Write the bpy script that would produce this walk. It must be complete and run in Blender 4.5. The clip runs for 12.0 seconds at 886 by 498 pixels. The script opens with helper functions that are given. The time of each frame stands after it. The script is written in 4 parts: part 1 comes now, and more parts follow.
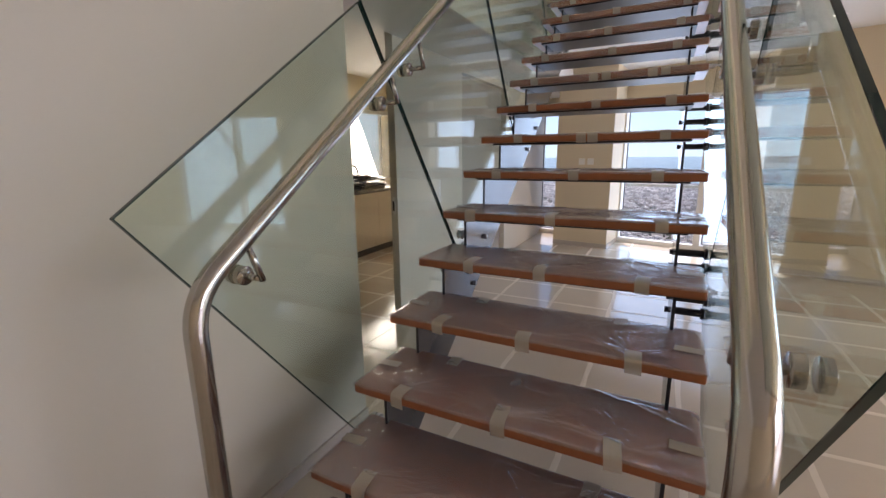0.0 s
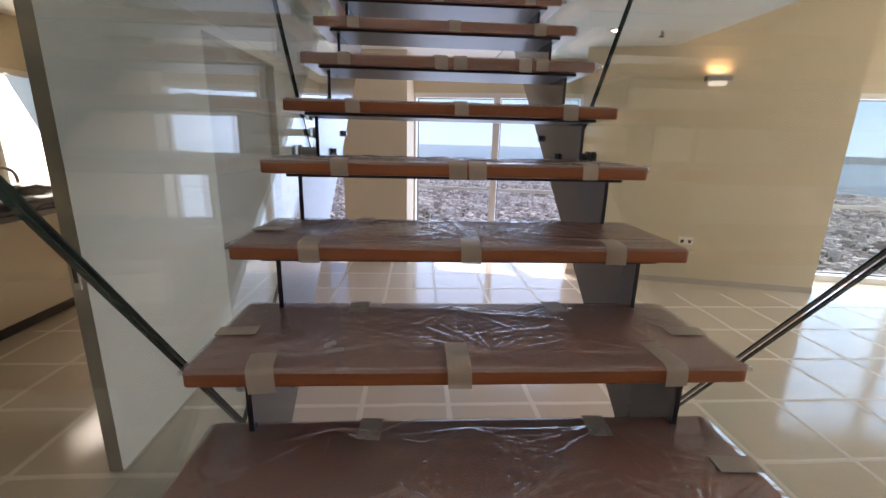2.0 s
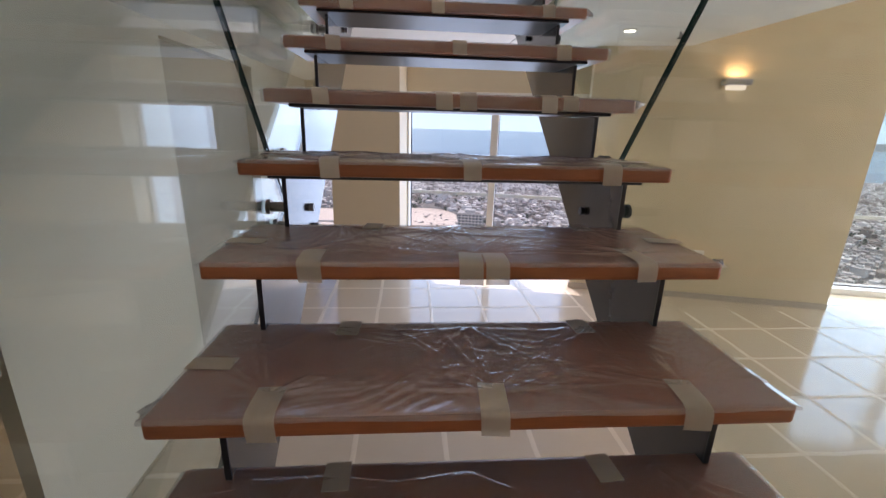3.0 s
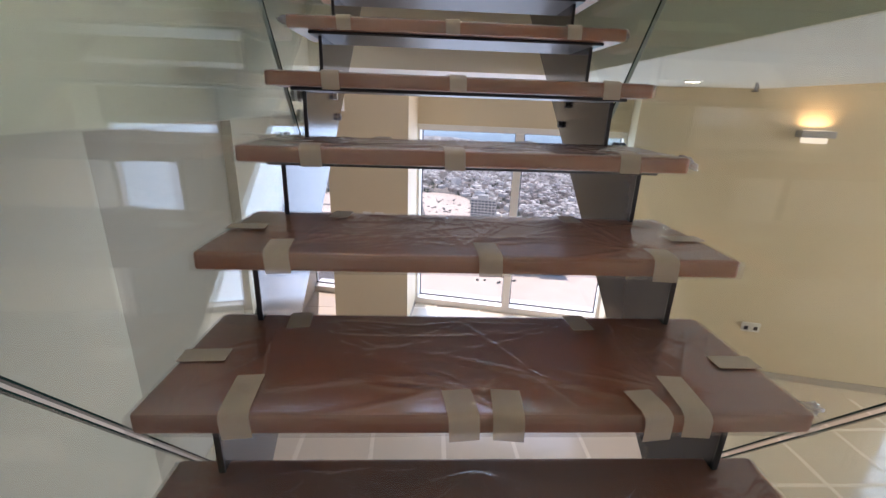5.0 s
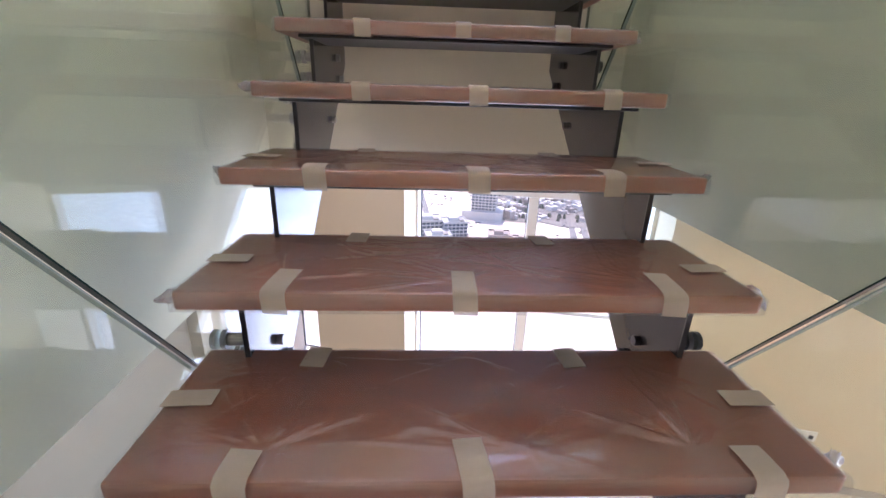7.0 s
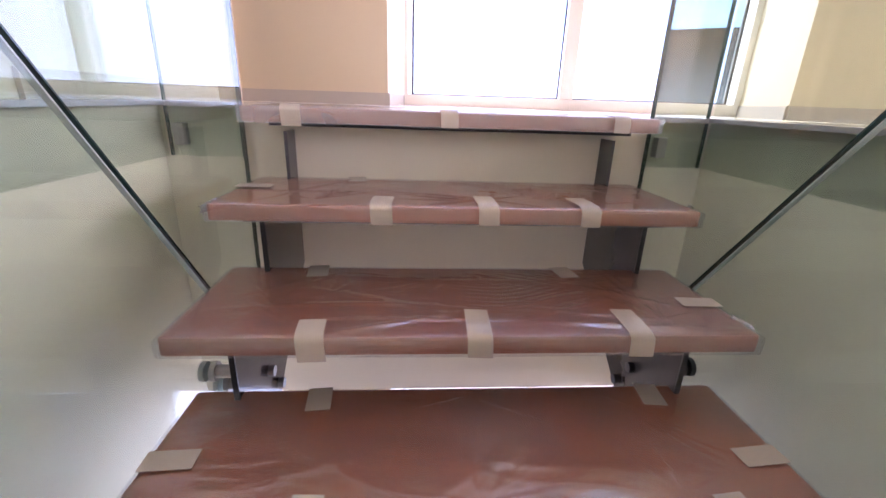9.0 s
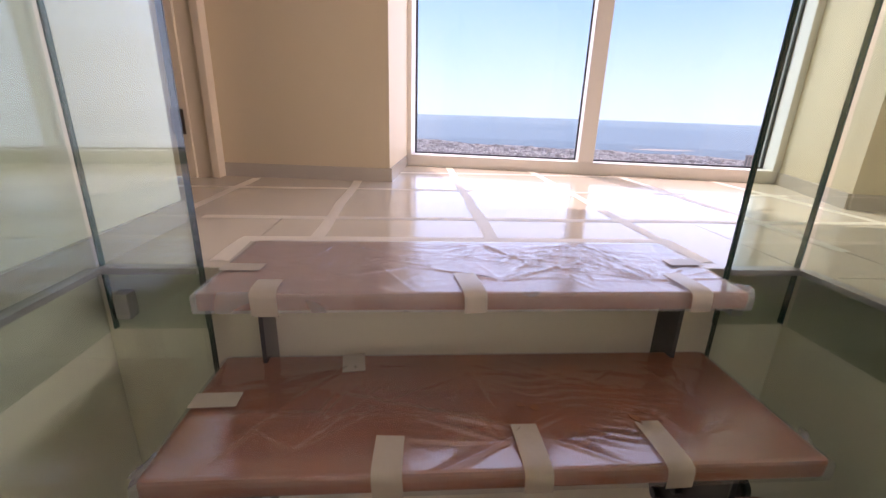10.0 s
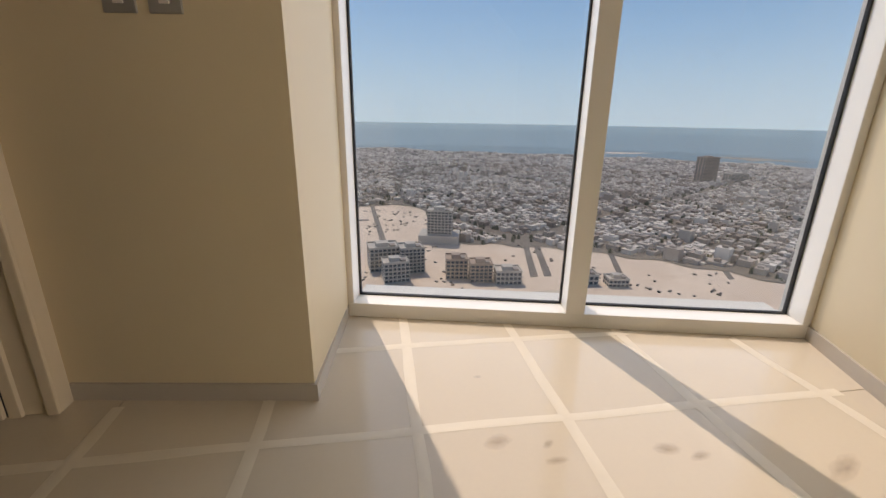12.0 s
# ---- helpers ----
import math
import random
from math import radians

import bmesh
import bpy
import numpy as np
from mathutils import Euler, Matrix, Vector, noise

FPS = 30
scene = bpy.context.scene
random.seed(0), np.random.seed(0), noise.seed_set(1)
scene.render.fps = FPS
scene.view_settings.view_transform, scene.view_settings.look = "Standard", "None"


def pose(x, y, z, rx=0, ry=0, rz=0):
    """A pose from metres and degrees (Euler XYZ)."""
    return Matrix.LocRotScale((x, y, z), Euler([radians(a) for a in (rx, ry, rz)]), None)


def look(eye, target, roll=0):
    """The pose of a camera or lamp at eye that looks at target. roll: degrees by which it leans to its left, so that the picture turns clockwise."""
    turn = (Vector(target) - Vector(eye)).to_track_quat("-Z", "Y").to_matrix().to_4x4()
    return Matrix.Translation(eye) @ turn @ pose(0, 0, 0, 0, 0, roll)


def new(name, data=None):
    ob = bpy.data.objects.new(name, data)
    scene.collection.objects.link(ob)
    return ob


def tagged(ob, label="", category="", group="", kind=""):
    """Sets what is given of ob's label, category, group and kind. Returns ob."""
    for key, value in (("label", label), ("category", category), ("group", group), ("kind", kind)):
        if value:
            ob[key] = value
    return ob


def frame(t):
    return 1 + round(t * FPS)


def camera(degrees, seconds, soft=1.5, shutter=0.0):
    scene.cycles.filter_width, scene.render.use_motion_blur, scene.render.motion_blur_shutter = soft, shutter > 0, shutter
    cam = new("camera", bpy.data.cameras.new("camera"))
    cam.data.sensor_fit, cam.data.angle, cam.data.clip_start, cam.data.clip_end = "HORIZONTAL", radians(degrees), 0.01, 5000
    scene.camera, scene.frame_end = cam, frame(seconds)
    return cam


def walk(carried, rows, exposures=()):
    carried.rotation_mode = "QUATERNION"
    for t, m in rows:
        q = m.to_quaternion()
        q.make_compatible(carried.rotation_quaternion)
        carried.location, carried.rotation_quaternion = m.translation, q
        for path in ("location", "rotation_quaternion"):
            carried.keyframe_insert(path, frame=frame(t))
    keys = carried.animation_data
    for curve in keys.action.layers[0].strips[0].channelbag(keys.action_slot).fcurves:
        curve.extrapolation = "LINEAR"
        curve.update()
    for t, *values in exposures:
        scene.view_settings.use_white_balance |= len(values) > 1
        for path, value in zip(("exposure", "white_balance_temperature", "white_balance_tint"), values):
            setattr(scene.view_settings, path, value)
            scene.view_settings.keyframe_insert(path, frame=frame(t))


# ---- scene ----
cam = camera(92.4, 12.0)
PATH = [
    (0.0, pose(0.384, -1.579, 1.350, 77.32, 0.67, 27.06)),
    (0.5, pose(0.139, -1.356, 1.348, 76.41, 1.14, 15.79)),
    (1.0, pose(-0.037, -1.056, 1.349, 75.83, 0.63, 5.51)),
    (1.5, pose(-0.098, -0.761, 1.368, 75.68, -0.79, -1.39)),
    (2.0, pose(-0.115, -0.487, 1.505, 75.52, -1.37, -3.17)),
    (2.5, pose(-0.138, -0.287, 1.605, 74.56, -1.55, -4.39)),
    (4.5, pose(-0.094, 0.456, 2.139, 71.78, -1.77, -2.54)),
    (5.0, pose(-0.106, 0.656, 2.262, 71.42, -1.92, -2.30)),
    (5.5, pose(-0.097, 0.858, 2.413, 70.96, -2.08, -2.02)),
    (6.0, pose(-0.124, 1.062, 2.567, 70.45, -2.02, -2.01)),
    (6.5, pose(-0.130, 1.282, 2.715, 70.01, -1.93, -2.43)),
    (7.0, pose(-0.100, 1.473, 2.869, 69.64, -1.66, -2.21)),
    (9.0, pose(-0.113, 2.231, 3.459, 70.90, -1.91, -3.72)),
    (9.5, pose(-0.133, 2.441, 3.615, 70.82, -2.02, -4.27)),
    (10.0, pose(-0.146, 2.627, 3.774, 71.74, -1.68, -3.91)),
    (10.5, pose(-0.122, 2.830, 3.912, 72.35, -1.52, -3.79)),
    (11.0, pose(-0.097, 3.021, 4.055, 72.83, -1.49, -4.02)),
    (11.5, pose(-0.089, 3.208, 4.221, 72.73, -1.30, -6.13)),
    (12.0, pose(-0.018, 3.404, 4.365, 72.76, -0.83, -8.55)),
]
walk(cam, PATH, exposures=[(0.0, 0.15, 6250, 27), (1.5, 0.15, 6250, 31), (2.5, 0.1, 6250, 29), (4.5, 0.28, 6200, 28), (5.5, 0.5, 6000, 27), (6.0, 0.75, 5850, 30), (7.0, 1.1, 5800, 34), (9.0, 1.25, 5700, 45), (9.6, 0.66, 5700, 46), (10.0, 0.16, 6350, 38), (10.6, -0.36, 7400, 28), (11.1, -0.56, 8400, 30), (11.6, -0.68, 7600, 25), (12.0, -0.76, 6900, 19)])

# ---- world, sun, sky light ----
SUN_DIR = Vector((0.112, -0.490, -0.864))
world = bpy.data.worlds.new("sky")
scene.world = world
world.use_nodes = True
wn = world.node_tree
wn.nodes.clear()
sky = wn.nodes.new("ShaderNodeTexSky")
sky.sky_type = "NISHITA"
sky.sun_disc = False
sky.sun_elevation = math.asin(-SUN_DIR.z)
sky.sun_rotation = math.atan2(-SUN_DIR.x, -SUN_DIR.y)
sky.air_density, sky.dust_density, sky.ozone_density = 1.1, 0.5, 3.6
bg = wn.nodes.new("ShaderNodeBackground")
bg.inputs["Strength"].default_value = 0.15
wout = wn.nodes.new("ShaderNodeOutputWorld")
wn.links.new(sky.outputs[0], bg.inputs["Color"])
wn.links.new(bg.outputs[0], wout.inputs[0])


def lamp(name, kind, m, energy, colour=(1, 1, 1), size=(1, 1), **more):
    data = bpy.data.lights.new(name, kind)
    data.energy, data.color = energy, colour
    if kind == "AREA":
        data.shape, data.size, data.size_y = "RECTANGLE", size[0], size[1]
    for key, value in more.items():
        if key == "radius":
            data.shadow_soft_size = value
        if key == "angle":
            data.angle = radians(value)
        if key == "spot":
            data.spot_size, data.spot_blend = radians(value), 0.6
    ob = new(name, data)
    ob.matrix_world = m
    return ob


lamp("sun", "SUN", look((0, 0, 30), Vector((0, 0, 30)) + SUN_DIR), 3.9, (1.0, 0.91, 0.78), angle=0.5)

# plan of the facade: a straight line of recessed windows between piers
FAC0 = Vector((-0.128, 5.325, 0))
FDIR = Vector((1, -0.236, 0)).normalized()
FNRM = Vector((-FDIR.y, FDIR.x, 0))
FANG = math.degrees(math.atan2(FDIR.y, FDIR.x))
UP = 3.43      # upper floor
CEIL = 2.47    # lower ceiling
SKYBLUE = (0.58, 0.80, 1.0)


def facade(s, d=0.0, z=0.0):
    """A point s metres along the facade, d metres out of the room."""
    p = FAC0 + FDIR * s + FNRM * d
    return Vector((p.x, p.y, z))


def pane_light(s0, s1, z0, z1, d, glow, colour):
    """The sky's light in the opening of one facade pane."""
    c = facade((s0 + s1) / 2, d, (z0 + z1) / 2)
    w, h = s1 - s0, z1 - z0
    lamp("window_sky_light", "AREA", look(c, c - FNRM), math.pi * glow * w * h, colour, (w, h))


for a, b in ((-0.02, 0.97), (1.05, 2.02)):
    pane_light(a, b, 0.08, 2.01, 0.10, 2.1, SKYBLUE)
    pane_light(a, b, UP + 0.08, UP + 2.21, 0.10, 1.6, (0.80, 0.91, 1.0))
for a, b in ((4.52, 5.71), (5.79, 7.05)):
    pane_light(a, b, 0.08, 2.01, -0.10, 3.6, SKYBLUE)
lamp("window_sky_light", "AREA", look((8.50, 0.3, 1.4), (3.0, 0.3, -0.2)), 235, (0.94, 0.96, 1.0), (5.4, 2.2))
# Added light through assumed upper side windows, out of view, for the stairwell.
lamp("window_sky_light", "AREA", look((8.50, 0.3, UP + 1.4), (0, 0.3, UP + 2.1)), 340, (1.0, 0.94, 0.84), (5.4, 2.2))
lamp("window_sky_light", "AREA", look((-3.73, 4.12, 1.47), (-1.6, 3.0, 0.9)), 46, (1.0, 0.86, 0.70), (1.2, 1.0))

# ---- materials ----


def material(name, colour, rough=0.5, metal=0.0, vary=0.0, scale=4.0, fine=0.0, fine_scale=120.0, bump=0.0, bump_scale=150.0,
             island=0.0, rough_vary=0.0, coat=0.0, second=None, stretch=(1, 1, 1), spec=0.5, object_random=0.0):
    """Principled surface whose colour varies at two scales, with fine relief."""
    mat = bpy.data.materials.new(name)
    mat.use_nodes = True
    nt = mat.node_tree
    bsdf = nt.nodes["Principled BSDF"]
    bsdf.inputs["Roughness"].default_value = rough
    bsdf.inputs["Metallic"].default_value = metal
    bsdf.inputs["Specular IOR Level"].default_value = spec
    if coat:
        bsdf.inputs["Coat Weight"].default_value = coat
        bsdf.inputs["Coat Roughness"].default_value = 0.08
    coord = nt.nodes.new("ShaderNodeTexCoord")
    mapping = nt.nodes.new("ShaderNodeMapping")
    mapping.inputs["Scale"].default_value = stretch
    nt.links.new(coord.outputs["Object"], mapping.inputs["Vector"])

    def noise_tex(s, detail=4.0):
        n = nt.nodes.new("ShaderNodeTexNoise")
        n.inputs["Scale"].default_value = s
        n.inputs["Detail"].default_value = detail
        nt.links.new(mapping.outputs[0], n.inputs["Vector"])
        return n.outputs["Fac"]

    def math_node(op, a, b):
        n = nt.nodes.new("ShaderNodeMath")
        n.operation = op
        for i, v in enumerate((a, b)):
            if isinstance(v, (int, float)):
                n.inputs[i].default_value = v
            else:
                nt.links.new(v, n.inputs[i])
        return n.outputs[0]

    big, small = noise_tex(scale), noise_tex(fine_scale, 6.0)
    value = math_node("ADD", math_node("MULTIPLY", math_node("SUBTRACT", big, 0.5), vary * 2),
                      math_node("MULTIPLY", math_node("SUBTRACT", small, 0.5), fine * 2))
    if island:
        geo = nt.nodes.new("ShaderNodeNewGeometry")
        value = math_node("ADD", value, math_node("MULTIPLY", math_node("SUBTRACT", geo.outputs["Random Per Island"], 0.5), island * 2))
    if object_random:
        info = nt.nodes.new("ShaderNodeObjectInfo")
        value = math_node("ADD", value, math_node("MULTIPLY", math_node("SUBTRACT", info.outputs["Random"], 0.5), object_random * 2))
    mix = nt.nodes.new("ShaderNodeMix")
    mix.data_type = "RGBA"
    lo, hi = colour, second or tuple(min(1.0, c * 1.6) for c in colour)
    if second is None:
        lo = tuple(c * 0.4 for c in colour)
    fac = nt.nodes.new("ShaderNodeClamp")
    nt.links.new(math_node("ADD", value, 0.5), fac.inputs["Value"])
    nt.links.new(fac.outputs[0], mix.inputs["Factor"])
    mix.inputs["A"].default_value = (*lo, 1)
    mix.inputs["B"].default_value = (*hi, 1)
    nt.links.new(mix.outputs["Result"], bsdf.inputs["Base Color"])
    if rough_vary:
        nt.links.new(math_node("ADD", math_node("MULTIPLY", math_node("SUBTRACT", big, 0.5), rough_vary * 2), rough), bsdf.inputs["Roughness"])
    if bump:
        b = nt.nodes.new("ShaderNodeBump")
        b.inputs["Strength"].default_value = bump
        b.inputs["Distance"].default_value = 0.002
        nt.links.new(noise_tex(bump_scale, 3.0), b.inputs["Height"])
        nt.links.new(b.outputs[0], bsdf.inputs["Normal"])
    return mat


def schlick(nt, ior, normal=None):
    """Mirror share of a clear surface, rising towards grazing views, the same from both faces."""
    weight = nt.nodes.new("ShaderNodeLayerWeight")
    weight.inputs["Blend"].default_value = 0.5
    if normal is not None:
        nt.links.new(normal, weight.inputs["Normal"])
    power = nt.nodes.new("ShaderNodeMath")
    power.operation = "POWER"
    power.inputs[1].default_value = 5.0
    nt.links.new(weight.outputs["Facing"], power.inputs[0])
    r0 = ((ior - 1) / (ior + 1)) ** 2
    out = nt.nodes.new("ShaderNodeMath")
    out.operation = "MULTIPLY_ADD"
    out.inputs[1].default_value, out.inputs[2].default_value = 1 - r0, r0
    nt.links.new(power.outputs[0], out.inputs[0])
    return out.outputs[0]


def glass_material(name, tint, gloss=1.0, ior=1.5, rough=0.0):
    """Clear sheet glass: see-through with a tint, and a mirror by Fresnel."""
    mat = bpy.data.materials.new(name)
    mat.use_nodes = True
    nt = mat.node_tree
    nt.nodes.clear()
    out = nt.nodes.new("ShaderNodeOutputMaterial")
    mix = nt.nodes.new("ShaderNodeMixShader")
    clear = nt.nodes.new("ShaderNodeBsdfTransparent")
    clear.inputs["Color"].default_value = (*tint, 1)
    mirror = nt.nodes.new("ShaderNodeBsdfGlossy")
    mirror.inputs["Roughness"].default_value = rough
    mirror.inputs["Color"].default_value = (gloss, gloss, gloss, 1)
    nt.links.new(schlick(nt, ior), mix.inputs[0])
    nt.links.new(clear.outputs[0], mix.inputs[1])
    nt.links.new(mirror.outputs[0], mix.inputs[2])
    nt.links.new(mix.outputs[0], out.inputs[0])
    return mat


def film_material(name, haze_low, haze_high, rough):
    """Thin creased polythene film: mostly clear, slightly milky, glossy on its creases."""
    mat = bpy.data.materials.new(name)
    mat.use_nodes = True
    nt = mat.node_tree
    nt.nodes.clear()
    out = nt.nodes.new("ShaderNodeOutputMaterial")
    mix, mix2 = nt.nodes.new("ShaderNodeMixShader"), nt.nodes.new("ShaderNodeMixShader")
    clear = nt.nodes.new("ShaderNodeBsdfTransparent")
    clear.inputs["Color"].default_value = (0.93, 0.92, 0.93, 1)
    milky = nt.nodes.new("ShaderNodeBsdfDiffuse")
    milky.inputs["Color"].default_value = (0.68, 0.65, 0.67, 1)
    mirror = nt.nodes.new("ShaderNodeBsdfGlossy")
    mirror.inputs["Roughness"].default_value = rough
    coord = nt.nodes.new("ShaderNodeTexCoord")
    info = nt.nodes.new("ShaderNodeObjectInfo")
    shift = nt.nodes.new("ShaderNodeVectorMath")
    shift.operation = "MULTIPLY_ADD"
    nt.links.new(info.outputs["Random"], shift.inputs[0])
    shift.inputs[1].default_value = (17.0, 9.0, 5.0)
    squeeze = nt.nodes.new("ShaderNodeVectorMath")
    squeeze.operation = "MULTIPLY"
    squeeze.inputs[1].default_value = (1.0, 0.55, 1.0)
    nt.links.new(coord.outputs["Object"], squeeze.inputs[0])
    nt.links.new(squeeze.outputs[0], shift.inputs[2])
    warp = nt.nodes.new("ShaderNodeTexNoise")
    warp.inputs["Scale"].default_value = 3.0
    warp.inputs["Distortion"].default_value = 1.5
    nt.links.new(shift.outputs[0], warp.inputs["Vector"])
    wave = nt.nodes.new("ShaderNodeTexNoise")
    wave.inputs["Scale"].default_value = 3.6
    wave.inputs["Detail"].default_value = 3.0
    wave.inputs["Distortion"].default_value = 1.3
    nt.links.new(shift.outputs[0], wave.inputs["Vector"])
    ridge = nt.nodes.new("ShaderNodeMath")
    ridge.operation = "PINGPONG"
    ridge.inputs[1].default_value = 0.035
    nt.links.new(wave.outputs["Fac"], ridge.inputs[0])
    bump = nt.nodes.new("ShaderNodeBump")
    bump.inputs["Strength"].default_value = 0.12
    bump.inputs["Distance"].default_value = 0.06
    zone = nt.nodes.new("ShaderNodeMapRange")
    zone.inputs["From Min"].default_value, zone.inputs["From Max"].default_value = 0.42, 0.62
    zone.inputs["To Min"].default_value, zone.inputs["To Max"].default_value = 0.10, 1.0
    nt.links.new(warp.outputs["Fac"], zone.inputs["Value"])
    height = nt.nodes.new("ShaderNodeMath")
    height.operation = "MULTIPLY"
    nt.links.new(ridge.outputs[0], height.inputs[0])
    nt.links.new(zone.outputs[0], height.inputs[1])
    nt.links.new(height.outputs[0], bump.inputs["Height"])
    for n in (mirror, milky):
        nt.links.new(bump.outputs[0], n.inputs["Normal"])
    gloss = schlick(nt, 2.1, bump.outputs[0])
    haze = nt.nodes.new("ShaderNodeMapRange")
    haze.inputs["From Min"].default_value, haze.inputs["From Max"].default_value = 0.35, 0.75
    haze.inputs["To Min"].default_value, haze.inputs["To Max"].default_value = haze_low, haze_high
    nt.links.new(warp.outputs["Fac"], haze.inputs["Value"])
    nt.links.new(haze.outputs[0], mix.inputs[0])
    nt.links.new(clear.outputs[0], mix.inputs[1])
    nt.links.new(milky.outputs[0], mix.inputs[2])
    nt.links.new(gloss, mix2.inputs[0])
    nt.links.new(mix.outputs[0], mix2.inputs[1])
    nt.links.new(mirror.outputs[0], mix2.inputs[2])
    nt.links.new(mix2.outputs[0], out.inputs[0])
    return mat


def glow_material(name, colour, strength):
    mat = bpy.data.materials.new(name)
    mat.use_nodes = True
    nt = mat.node_tree
    nt.nodes.clear()
    out = nt.nodes.new("ShaderNodeOutputMaterial")
    em = nt.nodes.new("ShaderNodeEmission")
    em.inputs["Color"].default_value = (*colour, 1)
    em.inputs["Strength"].default_value = strength
    nt.links.new(em.outputs[0], out.inputs[0])
    return mat


M_WALL = material("cream_wall_paint", (0.58, 0.475, 0.31), 0.6, vary=0.10, scale=1.2, fine=0.04, bump=0.12, bump_scale=320, second=(0.68, 0.575, 0.40))
M_WALL_PALE = material("pale_wall_paint", (0.53, 0.485, 0.395), 0.5, vary=0.10, scale=1.0, fine=0.03, bump=0.1, bump_scale=320, second=(0.62, 0.575, 0.48))
M_LINING = material("cream_lining_paint", (0.70, 0.66, 0.53), 0.55, vary=0.10, scale=1.0, fine=0.03, bump=0.1, bump_scale=320, second=(0.79, 0.75, 0.62))
M_RECESS_SHADE = material("taupe_recess_shade_tone", (0.33, 0.29, 0.235), 0.5, vary=0.1, scale=1.3, fine=0.03, second=(0.40, 0.36, 0.30))
M_CEIL = material("white_ceiling_paint", (0.74, 0.73, 0.70), 0.7, vary=0.08, scale=0.8, fine=0.02, bump=0.08, bump_scale=300, second=(0.82, 0.81, 0.78))
M_TILE = material("cream_floor_tile", (0.56, 0.475, 0.365), 0.13, vary=0.22, scale=1.7, fine=0.08, fine_scale=60, rough_vary=0.05, second=(0.69, 0.605, 0.48), object_random=0.14, bump=0.02, bump_scale=60)
M_GROUT = material("floor_screed", (0.48, 0.42, 0.35), 0.8, vary=0.2, scale=5, fine=0.1, second=(0.58, 0.52, 0.45))
M_TAPE = material("masking_tape", (0.66, 0.58, 0.455), 0.45, vary=0.2, scale=14, fine=0.12, fine_scale=90, second=(0.76, 0.68, 0.56), object_random=0.15, bump=0.2, bump_scale=220)
M_PAPERTAPE = material("brown_packing_tape", (0.50, 0.42, 0.33), 0.3, vary=0.25, scale=22, fine=0.1, second=(0.61, 0.54, 0.45), object_random=0.2, bump=0.25, bump_scale=90)
M_PAPERTAPE.node_tree.nodes["Principled BSDF"].inputs["Alpha"].default_value = 0.78
M_WOOD = material("red_brown_hardwood", (0.22, 0.064, 0.023), 0.30, vary=0.42, scale=5.0, fine=0.22, fine_scale=40, second=(0.43, 0.140, 0.050), stretch=(0.6, 6, 6), coat=0.15, object_random=0.25, bump=0.08, bump_scale=60)
M_STEEL = material("brushed_stainless_steel", (0.45, 0.415, 0.375), 0.17, metal=1.0, vary=0.1, scale=7, fine=0.08, fine_scale=200, second=(0.56, 0.525, 0.48), rough_vary=0.06, stretch=(1, 1, 1))
M_PLATE = material("grey_painted_steel", (0.045, 0.043, 0.046), 0.15, vary=0.2, scale=4, fine=0.1, second=(0.075, 0.07, 0.073), rough_vary=0.05, spec=0.9)
M_BLACK = material("black_steel", (0.014, 0.013, 0.014), 0.4, vary=0.2, scale=8, second=(0.03, 0.028, 0.03))
M_EDGE = material("dark_green_glass_edge", (0.008, 0.017, 0.014), 0.10, vary=0.3, scale=10, second=(0.02, 0.055, 0.045), spec=0.35)
M_EDGE_GREEN = material("green_glass_edge", (0.016, 0.05, 0.042), 0.2, vary=0.3, scale=10, second=(0.04, 0.105, 0.09), spec=0.3)
M_EDGE_PALE = material("pale_polished_glass_edge", (0.26, 0.32, 0.29), 0.2, vary=0.2, scale=10, second=(0.36, 0.43, 0.40))
M_GLASS = glass_material("balustrade_glass", (0.90, 0.95, 0.91))
M_PANE = glass_material("window_glass", (0.93, 0.96, 0.97))
M_FRAME = material("white_aluminium_frame", (0.74, 0.71, 0.66), 0.35, vary=0.1, scale=3, fine=0.04, second=(0.82, 0.79, 0.74))
M_GASKET = material("black_rubber_gasket", (0.012, 0.012, 0.013), 0.5, vary=0.2, scale=20, second=(0.03, 0.03, 0.03))
M_SKIRT = material("grey_beige_skirting_tile", (0.42, 0.37, 0.31), 0.25, vary=0.2, scale=3, fine=0.08, second=(0.52, 0.46, 0.39))
M_DOOR = material("cream_door_lacquer", (0.58, 0.48, 0.34), 0.35, vary=0.1, scale=2, fine=0.04, second=(0.66, 0.56, 0.42))
M_CABINET = material("cream_cabinet_laminate", (0.64, 0.54, 0.41), 0.35, vary=0.08, scale=2, fine=0.03, second=(0.70, 0.60, 0.47))
M_BAG = material("black_polythene_bag", (0.012, 0.013, 0.016), 0.22, vary=0.3, scale=18, second=(0.05, 0.055, 0.07), bump=0.8, bump_scale=25)
M_PLASTIC = material("white_switch_plastic", (0.70, 0.67, 0.61), 0.3, vary=0.06, scale=30, second=(0.78, 0.75, 0.69))
M_SATIN = material("grey_satin_metal", (0.36, 0.35, 0.34), 0.4, metal=0.7, vary=0.1, scale=10, second=(0.44, 0.43, 0.42))
M_HINGE = material("dark_bronze_hinge", (0.07, 0.05, 0.035), 0.4, metal=0.6, vary=0.2, scale=20, second=(0.11, 0.08, 0.055))
M_BLIND = bpy.data.materials.new("translucent_white_blind")
M_BLIND.use_nodes = True
M_BLIND.node_tree.nodes["Principled BSDF"].inputs["Base Color"].default_value = (0.85, 0.83, 0.78, 1)
M_BLIND.node_tree.nodes["Principled BSDF"].inputs["Roughness"].default_value = 0.8
M_BLIND.node_tree.nodes["Principled BSDF"].inputs["Transmission Weight"].default_value = 0.75
